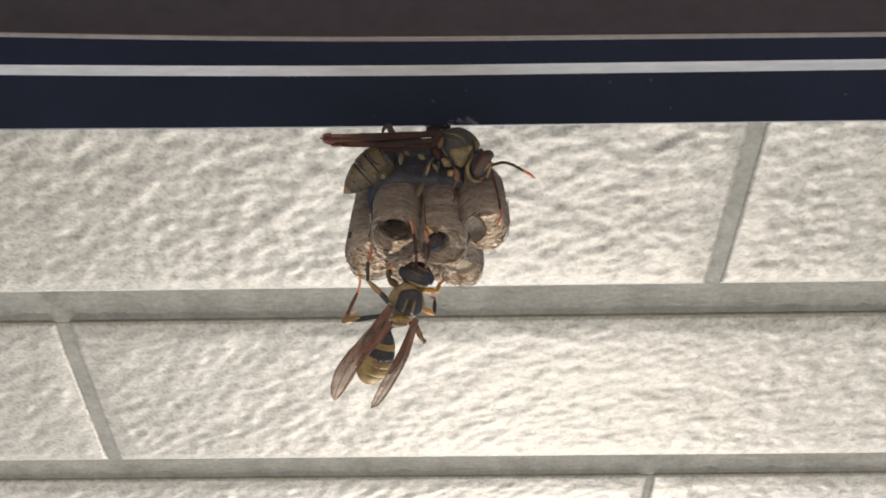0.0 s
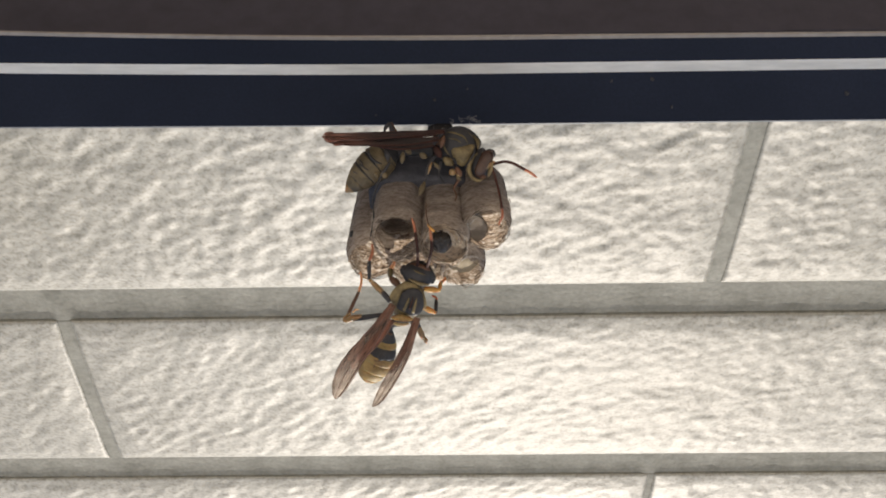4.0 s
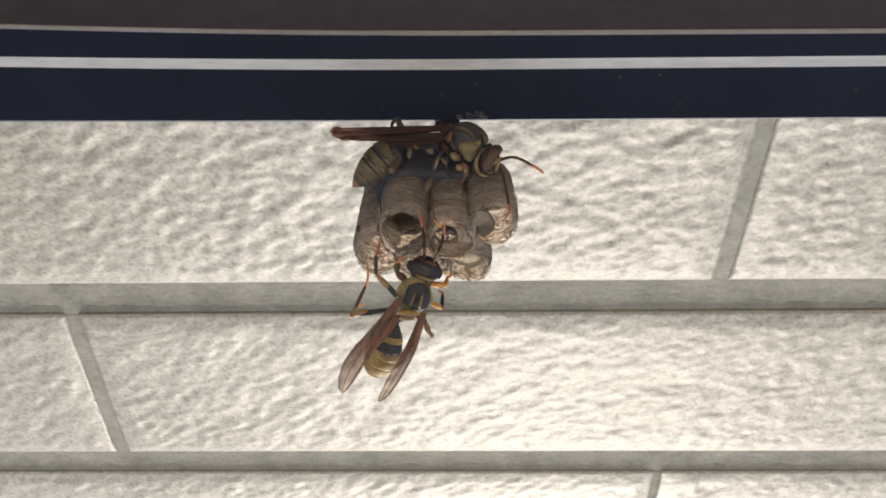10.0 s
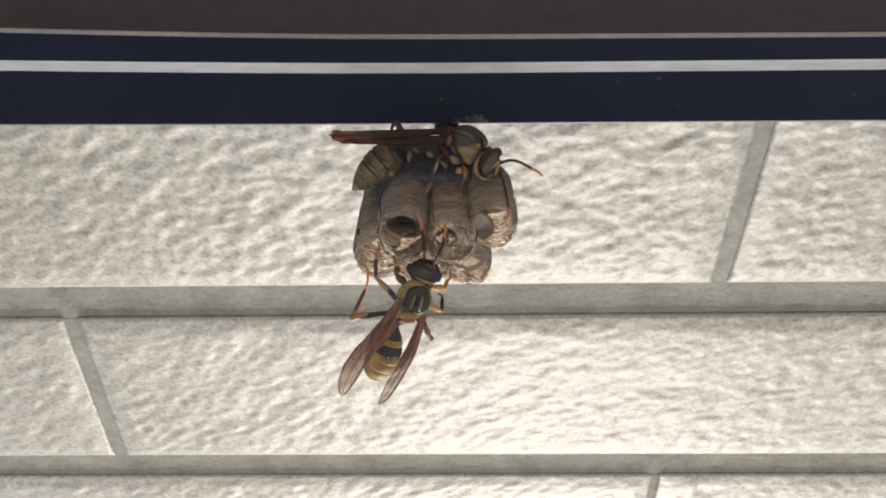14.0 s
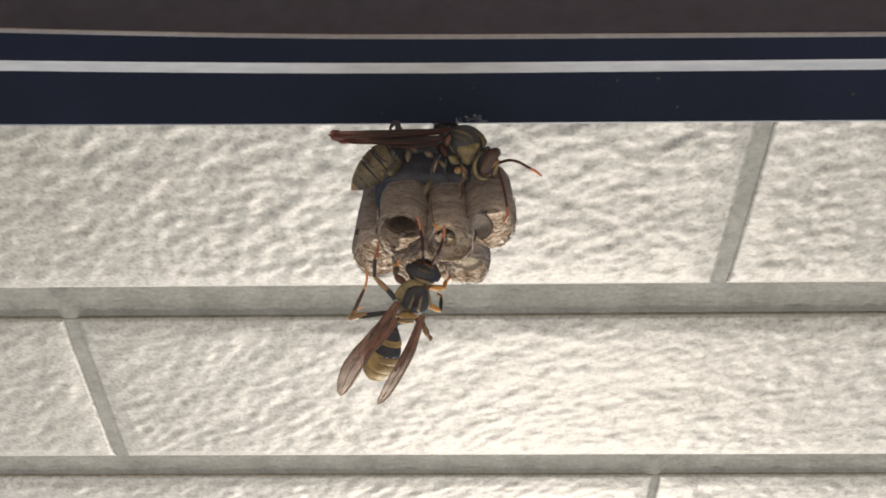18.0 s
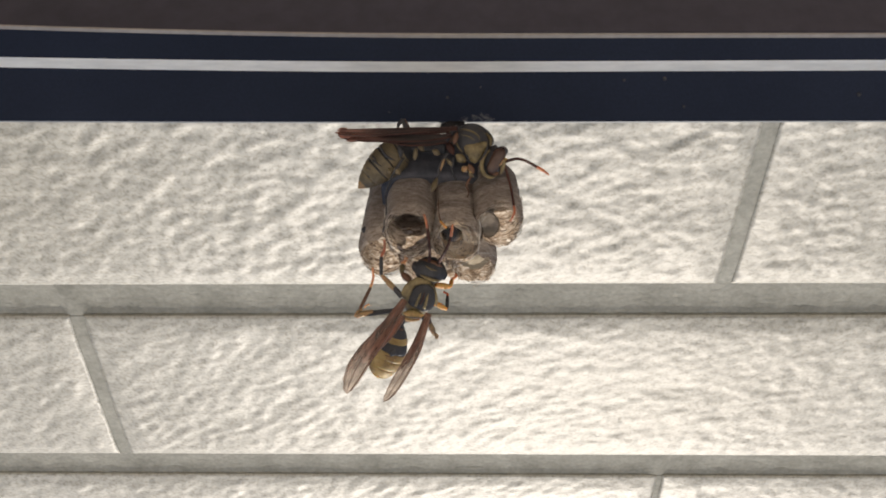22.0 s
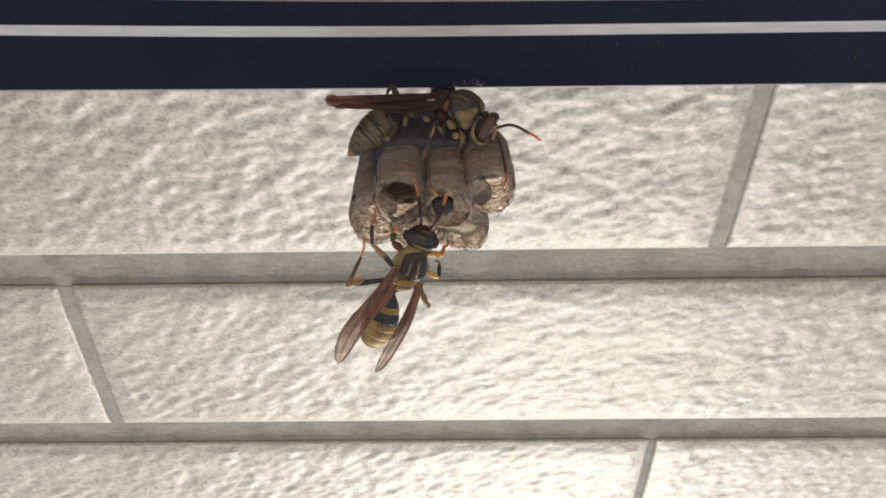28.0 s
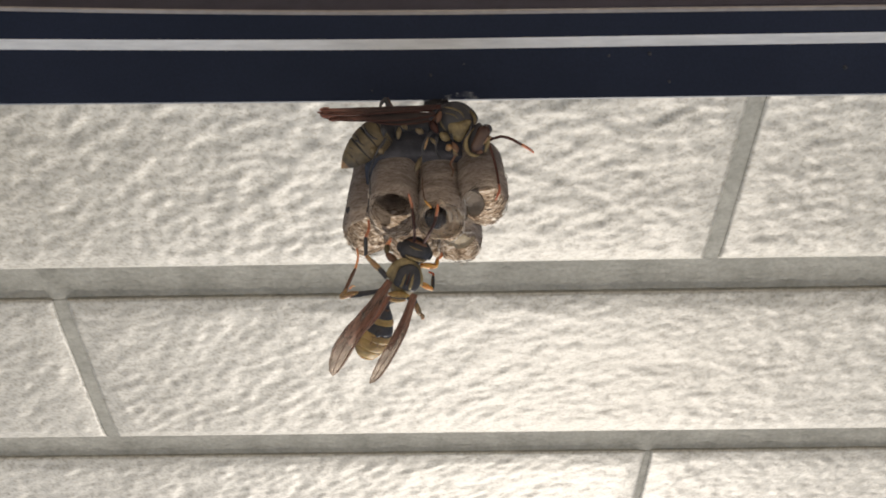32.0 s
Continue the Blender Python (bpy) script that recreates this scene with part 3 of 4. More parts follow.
# a floor of pulp across part of one cell, a film of silk across part of another
def dish(owner, centre, wide, deep, tilt, hollow, mat, label, seed):
    """A thin round sheet inside a cell, tilted like its mouth and sunk in the middle."""
    bm, n, rows = bmesh.new(), 26, []
    for f in (1.0, 0.85, 0.65, 0.42, 0.2):
        row = []
        for k in range(n):
            a = 2 * math.pi * k / n
            u, v = wide * f * math.cos(a), deep * f * math.sin(a)
            off = Vector((centre[0] + u - CELLS[owner][0], centre[1] + v - CELLS[owner][1]))
            if off.length > 0.86 * CELLS[owner][3]:
                off *= 0.86 * CELLS[owner][3] / off.length
            u, v = off.x + CELLS[owner][0] - centre[0], off.y + CELLS[owner][1] - centre[1]
            h = hollow * (1 - f * f) + 0.35 * hollow * noise.noise(Vector((u * 1.3, v * 1.3, seed)))
            row.append(bm.verts.new(Vector((centre[0] + u, centre[1] + v * math.cos(tilt) + h * math.sin(tilt), centre[2] - v * math.sin(tilt) + h * math.cos(tilt))) * 0.001))
        rows.append(row)
    for one, two in zip(rows, rows[1:]):
        for k in range(n):
            bm.faces.new((one[k], one[(k + 1) % n], two[(k + 1) % n], two[k]))
    bm.faces.new(rows[-1])
    bmesh.ops.solidify(bm, geom=list(bm.faces), thickness=0.00015)
    return part("cell_floor", bm, mat, cells[owner], label, True)


def funnel(owner, hole, size, sunk, mat, label):
    """A sheet of fresh pulp that closes a cell's mouth down to a round hole (centre in mm, half width), sunk: how far the hole lies behind the rim."""
    mx, my, mz, r = CELLS[owner]
    bm, n, rows = bmesh.new(), 40, []
    for i in range(9):
        f, row = i / 8, []
        for k in range(n):
            a = 2 * math.pi * k / n
            rim = Vector((mx + 0.90 * r * math.cos(a), my + 0.90 * r * math.sin(a), mz - SLANT[owner] * math.sin(a) + 0.25))
            lip = Vector((hole[0] + size * math.cos(a), hole[1] + size * 1.15 * math.sin(a), mz - SLANT[owner] * (hole[1] - my) / r + sunk))
            p = rim.lerp(lip, f)
            p.z += -0.15 * math.sin(math.pi * f) + 0.16 * noise.noise(Vector((p.x * 1.6, p.y * 1.6, 3.0))) + 0.10 * noise.noise(Vector((p.x * 4, p.y * 4, f * 6)))
            row.append(bm.verts.new(p * 0.001))
        rows.append(row)
    for one, two in zip(rows, rows[1:]):
        for k in range(n):
            bm.faces.new((one[k], one[(k + 1) % n], two[(k + 1) % n], two[k]))
    bmesh.ops.solidify(bm, geom=list(bm.faces), thickness=0.00012)
    return part("cell_cover", bm, mat, cells[owner], label, True)


funnel(1, (0.80, -2.35), 1.35, -0.15, PULP, "crumpled cover of pale pulp with a round hole")
dish(2, (5.0, -2.0, -20.1), 1.95, 2.4, 0.15, 0.12, FILM, "smooth grey silk film", 2)
# dark back of the comb with its stalk
back = bmesh.new()
loft(back, [((0.2e-3, 2.4e-3, -4.0e-3), 1.4e-3, 1.2e-3), ((0.1e-3, 2.4e-3, -4.9e-3), 2.4e-3, 2.2e-3), ((-0.2e-3, 2.4e-3, -6.5e-3), 4.4e-3, 4.6e-3), ((-0.6e-3, 1.8e-3, -8.2e-3), 6.0e-3, 5.6e-3), ((-1.2e-3, 1.4e-3, -10.6e-3), 6.7e-3, 5.6e-3), ((-1.5e-3, 1.4e-3, -12.8e-3), 7.0e-3, 5.9e-3), ((-1.5e-3, 1.4e-3, -13.85e-3), 7.05e-3, 5.95e-3), ((-1.5e-3, 1.4e-3, -14.0e-3), 6.9e-3, 5.7e-3)], 40, away=(0, 1, 0), wobble=0.00018, boxy=0.42)
part("stalk", loft(bmesh.new(), [((0.5e-3, 2.0e-3, 0.3e-3), 1.1e-3, 1.0e-3), ((0.5e-3, 2.2e-3, -2.0e-3), 0.8e-3, 0.9e-3), ((0.3e-3, 2.4e-3, -4.6e-3), 1.5e-3, 1.4e-3)], 14, away=(0, 1, 0), wobble=0.0003), STALK, nest, "black shiny stalk", True)
part("comb_back", back, RESIN, nest, "dark resin-coated back", True)
foot = bmesh.new()
loft(foot, [((0.9e-3, 0.0, 0.25e-3), 1.4e-3, 0.10e-3), ((0.8e-3, 0.35e-3, -0.1e-3), 1.9e-3, 0.45e-3), ((0.5e-3, 1.2e-3, -0.8e-3), 1.8e-3, 1.2e-3)], 14, away=(0, 1, 0), wobble=0.0002)
part("anchor", foot, STALK, nest, "dark smear fixing the stalk", True)
rng = random.Random(5)
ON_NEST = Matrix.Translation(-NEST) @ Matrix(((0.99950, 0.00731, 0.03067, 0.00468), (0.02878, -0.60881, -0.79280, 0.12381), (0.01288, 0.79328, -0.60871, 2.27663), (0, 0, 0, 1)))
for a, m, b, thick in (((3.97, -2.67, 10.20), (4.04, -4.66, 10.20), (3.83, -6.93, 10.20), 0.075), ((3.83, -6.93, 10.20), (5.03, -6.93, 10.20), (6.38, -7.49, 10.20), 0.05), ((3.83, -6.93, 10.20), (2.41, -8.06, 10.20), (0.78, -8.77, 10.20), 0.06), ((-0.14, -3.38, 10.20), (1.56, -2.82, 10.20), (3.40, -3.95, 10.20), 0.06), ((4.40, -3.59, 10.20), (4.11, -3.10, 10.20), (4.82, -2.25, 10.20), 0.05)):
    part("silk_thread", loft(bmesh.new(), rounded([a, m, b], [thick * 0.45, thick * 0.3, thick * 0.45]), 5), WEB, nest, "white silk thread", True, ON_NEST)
tuft = bmesh.new()
for _ in range(30):
    x, y = rng.choice(((2.3, 0.2), (3.2, 0.45), (5.2, 0.35), (6.0, 0.2), (4.6, 0.9)))
    p = Vector((x + rng.gauss(0, 0.45), y + rng.gauss(0, 0.12), 0))
    q = p + Vector((rng.uniform(-0.7, 0.7), rng.uniform(-0.35, 0.35), 0))
    loft(tuft, rounded([Vector((v.x, -max(v.y, 0.02) * 0.68, max(v.y, 0.02) * 0.73 - 0.12)) for v in (p, (p + q) / 2 + Vector((0, 0.08, 0)), q)], [0.008, 0.014, 0.007], 1.0, 2), 4)
tagged(part("silk_tuft", tuft, WEB, nest, "thin tuft of white silk on the rail"), kind="stuff")
# chewed fibres: frayed along the rims, laid round and round inside the thin walls
for mat, lab, count, seed in ((FIBRE, "pale frayed fibres", 150, 5), (DARK_FIBRE, "brown fibres in the paper", 115, 6)):
    rng = random.Random(seed)
    fibres = bmesh.new()
    for (x, y, z, r), tilt in zip(CELLS[:6], SLANT):
        for k in range(count):
            inside = k > count * 0.35
            a = rng.uniform(-0.3, math.pi + 0.3) if inside else rng.uniform(0, 2 * math.pi)
            up = rng.uniform(0.2, 4.2) if inside else rng.uniform(-0.25, 0.5)
            t = min(1.0, 1 - up / (-11.5 - z))
            reach = r * (0.94 + 0.10 * t ** 0.6) * (1 - 0.16 * max(0.0, (t - 0.80) / 0.20) ** 2)
            rr = reach * (rng.uniform(0.90, 0.985) if inside else rng.uniform(0.94, 1.06))
            turn, climb = rng.uniform(0.10, 0.38) * rng.choice((-1, 1)), rng.gauss(0, 0.22)
            pts = [(x + rr * math.cos(a + turn * q) * rng.uniform(0.985, 1.015), y + rr * math.sin(a + turn * q) * rng.uniform(0.985, 1.015), z + up + climb * q + rng.uniform(-0.08, 0.08) - tilt * t * t * math.sin(a + turn * q)) for q in range(3)]
            wide = rng.uniform(0.02, 0.055)
            loft(fibres, rounded(pts, [wide * 0.5, wide, wide * 0.4], 1.0, 2), 3)
    for k in range(110 if mat is FIBRE else 60):
        a, f = rng.uniform(0, 2 * math.pi), rng.uniform(0.05, 0.95)
        pts = []
        for q in (-1, 0, 1):
            b = a + q * rng.uniform(0.08, 0.22)
            x = (1.4 + 2.88 * math.cos(b)) * (1 - f) + (0.80 + 1.35 * math.cos(b)) * f
            y = (-1.0 + 2.88 * math.sin(b)) * (1 - f) + (-2.35 + 1.55 * math.sin(b)) * f
            pts.append((x, y, (-21.75 - 0.9 * math.sin(b)) * (1 - f) - 21.88 * f - 0.15 * math.sin(math.pi * f) - rng.uniform(0.02, 0.16)))
        wide = rng.uniform(0.025, 0.06)
        loft(fibres, rounded(pts, [wide * 0.4, wide, wide * 0.4], 1.0, 2), 3)
    tagged(part("frayed_fibre", fibres, mat, nest, lab), kind="stuff")
part("speck", loft(bmesh.new(), egg((-10.5, 3.2, -16.1), (-11.1, 3.1, -17.2), 0.5), 8, away=(0, 1, 0)), BLACK, nest, "small black lump", True)

# ---- the wasps ----
OLIVE = two_scale("dull olive cuticle", (0.07, 0.054, 0.025), (0.15, 0.115, 0.052), 300, 2000, 0.4, 0, 0.4, 0.0001, 0.2)
LEAN = UPRIGHT @ Matrix(((0.99950, 0.00731, 0.03067, 0.00468), (0.02878, -0.60881, -0.79280, 0.12381), (0.01288, 0.79328, -0.60871, 2.27663), (0, 0, 0, 1)))


def wasp(label, centre):
    """An Empty at the wasp's chest; its parts are laid out in millimetres in the plane of its back."""
    ob = new("paper_wasp")
    ob.matrix_basis = LEAN @ Matrix.Translation(Vector(centre) * 0.001)
    ob["mid"] = [float(c) for c in centre]
    return tagged(ob, label, "wasp", "paper wasps on the nest")


def body(w, name, rings, mats, spans=None, label="", n=16, parent=None, wobble=0.0):
    bm = loft(bmesh.new(), rings, n, spans, wobble=wobble)
    mid = Vector(w["mid"]) * 0.001
    bmesh.ops.translate(bm, verts=bm.verts, vec=-mid)
    return part(name, bm, mats, parent or w, label, True)


def limb(w, name, segs, parent=None):
    """A leg or feeler: (name, points, half widths, material, label) for each joint; the later ones are parts of the first."""
    first = None
    for nm, pts, widths, mat, lab in segs:
        ob = body(w, nm, rounded(pts, widths), mat, label=lab, n=8, parent=first or parent)
        first = first or ob
    return first


def leg(w, *joints):
    """joints: hip, knee, ankle, tip; colours for thigh, shin and foot."""
    (hip, knee, ankle, tip), mats, ws = joints[0], joints[1], joints[2]
    mid = [(ankle[i] + tip[i]) / 2 + (0.25 if i == 0 else 0) for i in range(3)]
    half = [(hip[i] * 0.45 + knee[i] * 0.55) for i in range(3)]
    shin = [(knee[i] * 0.4 + ankle[i] * 0.6) for i in range(3)]
    return limb(w, "leg", [("leg", [hip, half, knee], [ws * 0.6, ws * 0.85, ws * 0.5], mats[0], ""), ("shin", [knee, shin, ankle], [ws * 0.45, ws * 0.6, ws * 0.45], mats[1], ""), ("foot", [ankle, mid, tip], [ws * 0.42, ws * 0.38, ws * 0.3], mats[2], "")])


def wing(w, line, widths, label="amber-brown folded wing", veins=3, skin=WING):
    rings = []
    for q, h, _ in rounded(line, widths, 1.0, 6):
        rings.append((q, h, 0.035e-3))
    ob = body(w, "wing", rings, skin, None, label=label, n=12)
    for k in range(veins):
        s = (k / max(1, veins - 1)) * 1.7 - 0.85
        pts = []
        for i, (p, h) in enumerate(zip(line, widths)):
            a, b = Vector(line[max(i - 1, 0)]), Vector(line[min(i + 1, len(line) - 1)])
            side = (b - a).cross(Vector((0, 0, 1))).normalized()
            pts.append(Vector(p) + side * h * s * (1 - 0.12 * i / len(line)) + Vector((0, 0, 0.05)))
        body(w, "vein", rounded(pts, [0.15 if k == 0 else 0.08] + [0.09 if k == 0 else 0.045] * (len(pts) - 2) + [0.02]), DARK_RED if skin is WING_ALONG else VEIN, label="dark wing vein" if k == 0 else "", n=6, parent=ob)
    return ob


def plate(w, name, outline, dome, mat, label="", parent=None):
    """A domed plate of cuticle with a softly rounded outline."""
    mid = Vector(w["mid"])
    ps = [Vector(p) - mid for p in outline]
    rim = []
    for i in range(len(ps)):
        a, b, c, d = (ps[(i + k) % len(ps)] for k in (-1, 0, 1, 2))
        for t in (0.0, 0.25, 0.5, 0.75):
            rim.append(0.5 * (2 * b + (c - a) * t + (2 * a - 5 * b + 4 * c - d) * t * t + (3 * b - a - 3 * c + d) * t * t * t))
    mid = sum(rim, Vector()) / len(rim)
    bm, rows, n = bmesh.new(), [], len(rim)
    for k, lift in ((1.0, -0.6), (1.0, 0.0), (0.86, 0.3), (0.62, 0.66), (0.32, 0.92)):
        rows.append([bm.verts.new((mid + (p - mid) * k + Vector((0, 0, lift * (dome if lift > 0 else 1)))) * 0.001) for p in rim])
    for one, two in zip(rows, rows[1:]):
        for k in range(n):
            bm.faces.new((one[k], one[(k + 1) % n], two[(k + 1) % n], two[k]))
    top = bm.verts.new((mid + Vector((0, 0, dome))) * 0.001)
    for k in range(n):
        bm.faces.new((rows[-1][k], rows[-1][(k + 1) % n], top))
    bm.faces.new(rows[0])
    bmesh.ops.recalc_face_normals(bm, faces=bm.faces)
    return part(name, bm, mat, parent or w, label, True)


# -- the wasp clinging to the cell mouths, head up, wings spread behind it
W2 = wasp("black and yellow paper wasp hanging head-up from the cell mouths", (-3.43, -12.49, 6.00))
body(W2, "thorax", egg((-2.79, -10.03, 5.20), (-4.57, -15.51, 4.50), 2.15, 0.9, 12, 0.45, 0.6), DULL_YELLOW, None, "dull yellow thorax", 20)
plate(W2, "mesonotum", [(-4.22, -11.32, 7.00), (-3.01, -10.88, 7.10), (-1.90, -11.36, 7.00), (-1.60, -12.63, 6.80), (-1.79, -13.80, 6.60), (-2.67, -14.48, 6.60), (-3.93, -14.10, 6.60), (-5.05, -13.43, 6.60), (-4.76, -12.30, 6.80)], 0.55, BLACK, "black back plate")
plate(W2, "collar", [(-3.91, -10.07, 6.40), (-5.03, -10.62, 6.20), (-5.82, -11.56, 5.90), (-6.12, -12.50, 5.60), (-5.42, -12.73, 5.90), (-4.92, -12.13, 6.30), (-4.28, -11.23, 6.70), (-3.02, -10.74, 6.80), (-2.10, -10.79, 6.70), (-2.83, -10.36, 6.60)], 0.25, DULL_YELLOW, "dull yellow collar")
body(W2, "shoulder", egg((-1.86, -11.33, 6.50), (-1.41, -13.82, 6.20), 0.36, 1.2, 10), DULL_YELLOW, None, "yellow shoulder", 14)
for pts in ([(-4.11, -13.78, 7.20), (-3.72, -12.85, 7.50), (-3.44, -12.08, 7.50)], [(-3.00, -14.07, 7.10), (-2.71, -13.14, 7.50), (-2.47, -12.17, 7.40)]):
    body(W2, "back_stripe", rounded(pts, [0.20, 0.17, 0.05], 0.7), DULL_YELLOW, None, "yellow stripe", 10)
body(W2, "back_line", rounded([(-3.48, -13.58, 7.35), (-3.14, -12.75, 7.55), (-2.95, -11.93, 7.50)], [0.10, 0.09, 0.04], 0.6), DARK_RED, None, "dark red line", 8)
body(W2, "scutellum", egg((-5.84, -14.67, 6.20), (-2.96, -14.94, 6.30), 0.52, 0.9, 10), YELLOW, None, "yellow plate", 14)
body(W2, "scutellum", egg((-5.96, -15.33, 5.60), (-3.51, -15.57, 5.60), 0.42, 0.9, 10), YELLOW, None, "yellow plate", 14)
body(W2, "furrow", rounded([(-5.93, -15.05, 6.30), (-4.51, -15.27, 6.70), (-3.20, -15.28, 6.30)], [0.05, 0.10, 0.05]), BLACK, None, "black furrow", 6)
H2 = body(W2, "head", egg((-4.36, -8.63, 5.20), (-0.23, -9.69, 5.20), 1.80, 0.92, 14, 0.5, 0.5), BLACK, None, "black head with yellow band", 22)
body(W2, "head_band", rounded([(-3.54, -9.73, 6.55), (-2.71, -10.16, 6.75), (-1.79, -10.45, 6.70), (-0.96, -10.46, 6.30)], [0.08, 0.20, 0.21, 0.08]), DULL_YELLOW, None, "yellow band", 8, H2)
body(W2, "brow", rounded([(-3.42, -7.89, 5.80), (-2.43, -8.03, 6.30), (-1.36, -8.41, 6.30), (-0.68, -8.90, 5.90)], [0.15, 0.36, 0.36, 0.15], 0.7), RUST, None, "brown brow", 10, H2)
body(W2, "eye", egg((-4.22, -7.90, 5.20), (-4.16, -9.51, 5.30), 0.5, 1.0, 9), BLACK, None, "black eye", 14, H2)
body(W2, "eye", egg((-0.43, -8.86, 5.20), (-0.52, -10.48, 5.30), 0.46, 1.0, 9), BLACK, None, "black eye", 14, H2)
body(W2, "head_stripe", rounded([(-2.90, -8.55, 6.72), (-2.20, -8.95, 6.85), (-1.35, -9.20, 6.80)], [0.05, 0.12, 0.05]), OLIVE, None, "dull olive stripe", 8, H2)
# the abdomen, segment by segment
body(W2, "waist", rounded([(-5.05, -15.30, 4.80), (-5.81, -15.90, 4.30), (-6.31, -16.47, 3.90)], [0.75, 0.35, 0.5]), BLACK, None, "black waist", 12)
RINGS = [((-6.16, -15.97, 4.00), 0.35), ((-6.73, -17.66, 3.20), 1.5), ((-6.97, -18.38, 2.90), 1.8), ((-7.43, -19.47, 2.40), 2.15), ((-7.92, -20.50, 2.00), 2.25), ((-8.50, -21.71, 1.50), 2.05), ((-9.02, -22.82, 1.00), 1.5), ((-9.29, -23.35, 0.70), 0.7)]
for i, ((a, r0), (b, r1)) in enumerate(zip(RINGS, RINGS[1:])):
    a, b = Vector(a), Vector(b)
    rings = []
    for t, k in ((-0.06, 0.94), (0.10, 1.0), (0.35, 1.02), (0.55, 1.03), (0.8, 1.03), (0.97, 1.0), (1.0, 0.95)):
        r = (r0 + (r1 - r0) * t) * k
        rings.append(((a + (b - a) * t) * 0.001, r * 0.001, r * 0.86 * 0.001))
    dark = (6, 0, 6, 1, 0, 0, 0)[i]
    body(W2, "abdomen_segment", rings, [YELLOW, BLACK], [1 if k < dark else 0 for k in range(6)], "black segment" if dark == 6 else "yellow segment with thin black front edge" if dark else "yellow segment", 28)
body(W2, "abdomen_band", rounded([(-6.41, -16.74, 4.40), (-6.00, -16.99, 4.30), (-5.67, -16.91, 3.90)], [0.05, 0.14, 0.05]), RUST, None, "brown band", 8)
body(W2, "abdomen_spot", egg((-6.97, -19.41, 4.30), (-7.37, -20.51, 4.10), 0.5, 0.5, 8), BLACK, None, "black notch", 12)
for pts in ([(-9.08, -20.17, 3.60), (-7.92, -20.42, 4.05), (-6.78, -20.82, 4.00)], [(-7.92, -20.67, 4.00), (-8.28, -21.45, 3.60), (-8.77, -22.33, 2.80)], [(-7.03, -20.97, 3.90), (-7.50, -21.77, 3.40), (-8.03, -22.55, 2.60)], [(-8.78, -20.46, 3.70), (-9.10, -21.24, 3.30), (-9.43, -21.94, 2.70)]):
    body(W2, "abdomen_line", rounded(pts, [0.03, 0.06, 0.02]), RUST, None, "thin brown line", 6)
# wings
wing(W2, [(-5.54, -12.94, 7.20), (-7.08, -15.40, 7.00), (-8.80, -17.85, 6.50), (-10.45, -19.85, 6.00), (-11.70, -21.75, 5.40), (-12.50, -23.40, 5.10), (-12.95, -24.60, 4.90), (-13.12, -25.30, 4.80)], [0.40, 0.74, 1.05, 1.20, 1.28, 1.08, 0.66, 0.14])
wing(W2, [(-5.71, -15.00, 6.60), (-7.11, -17.06, 6.20), (-8.60, -18.72, 5.60), (-10.04, -20.23, 5.00)], [0.3, 0.5, 0.5, 0.15], "dark amber-brown hind wing", 2)
wing(W2, [(-2.44, -14.69, 7.00), (-3.24, -17.17, 6.80), (-3.98, -19.24, 6.30), (-5.17, -21.41, 5.70), (-6.28, -23.30, 5.20), (-7.18, -24.80, 4.90), (-7.78, -25.71, 4.70), (-8.37, -26.38, 4.60)], [0.36, 0.56, 0.66, 0.78, 0.80, 0.70, 0.48, 0.10])
wing(W2, [(-3.03, -15.73, 6.50), (-3.98, -18.22, 6.30), (-5.09, -20.44, 5.90), (-5.98, -21.94, 5.50)], [0.2, 0.35, 0.4, 0.12], "dark amber-brown hind wing", 2)
# legs
leg(W2, ((-6.77, -14.40, 4.20), (-11.91, -15.18, 3.60), (-10.17, -11.49, 3.00), (-9.97, -8.82, 2.60)), (BLACK, RUST, PEACH), 0.42)
body(W2, "knee", rounded([(-9.73, -14.64, 3.95), (-10.78, -14.87, 3.85), (-11.98, -15.18, 3.60), (-11.25, -14.22, 3.50)], [0.26, 0.40, 0.34, 0.22]), TAN, None, "tan knee", 10)
body(W2, "spur", rounded([(-10.96, -14.16, 3.30), (-10.52, -13.78, 3.30), (-10.15, -13.86, 3.30)], [0.12, 0.09, 0.03]), PEACH, None, "pale spur", 6)
leg(W2, ((-6.15, -12.30, 5.50), (-8.64, -9.81, 5.40), (-8.63, -7.39, 5.60), (-8.24, -5.20, 6.00)), (TAN, BLACK, ORANGE), 0.46)
body(W2, "leg_base", rounded([(-5.93, -12.66, 5.50), (-6.59, -11.86, 5.50), (-7.17, -11.27, 5.50)], [0.34, 0.36, 0.30]), BLACK, None, "black leg base", 10)
leg(W2, ((-4.77, -10.62, 5.20), (-5.96, -9.60, 4.80), (-5.96, -8.43, 4.60), (-5.53, -7.25, 4.40)), (RUST, OLIVE, PEACH), 0.62)
leg(W2, ((-1.62, -11.07, 5.00), (0.37, -11.32, 4.20), (0.60, -10.39, 2.80), (1.13, -9.68, 1.40)), (AMBER, AMBER, PEACH), 0.5)
leg(W2, ((-1.99, -13.29, 4.60), (-0.07, -14.28, 4.00), (0.00, -12.62, 3.00), (-0.52, -12.06, 2.20)), (AMBER, BLACK, ORANGE), 0.44)
leg(W2, ((-3.25, -15.08, 4.20), (-2.29, -16.14, 3.80), (-1.78, -17.52, 3.20), (-1.49, -18.20, 3.00)), (BLACK, TAN, TAN), 0.66)


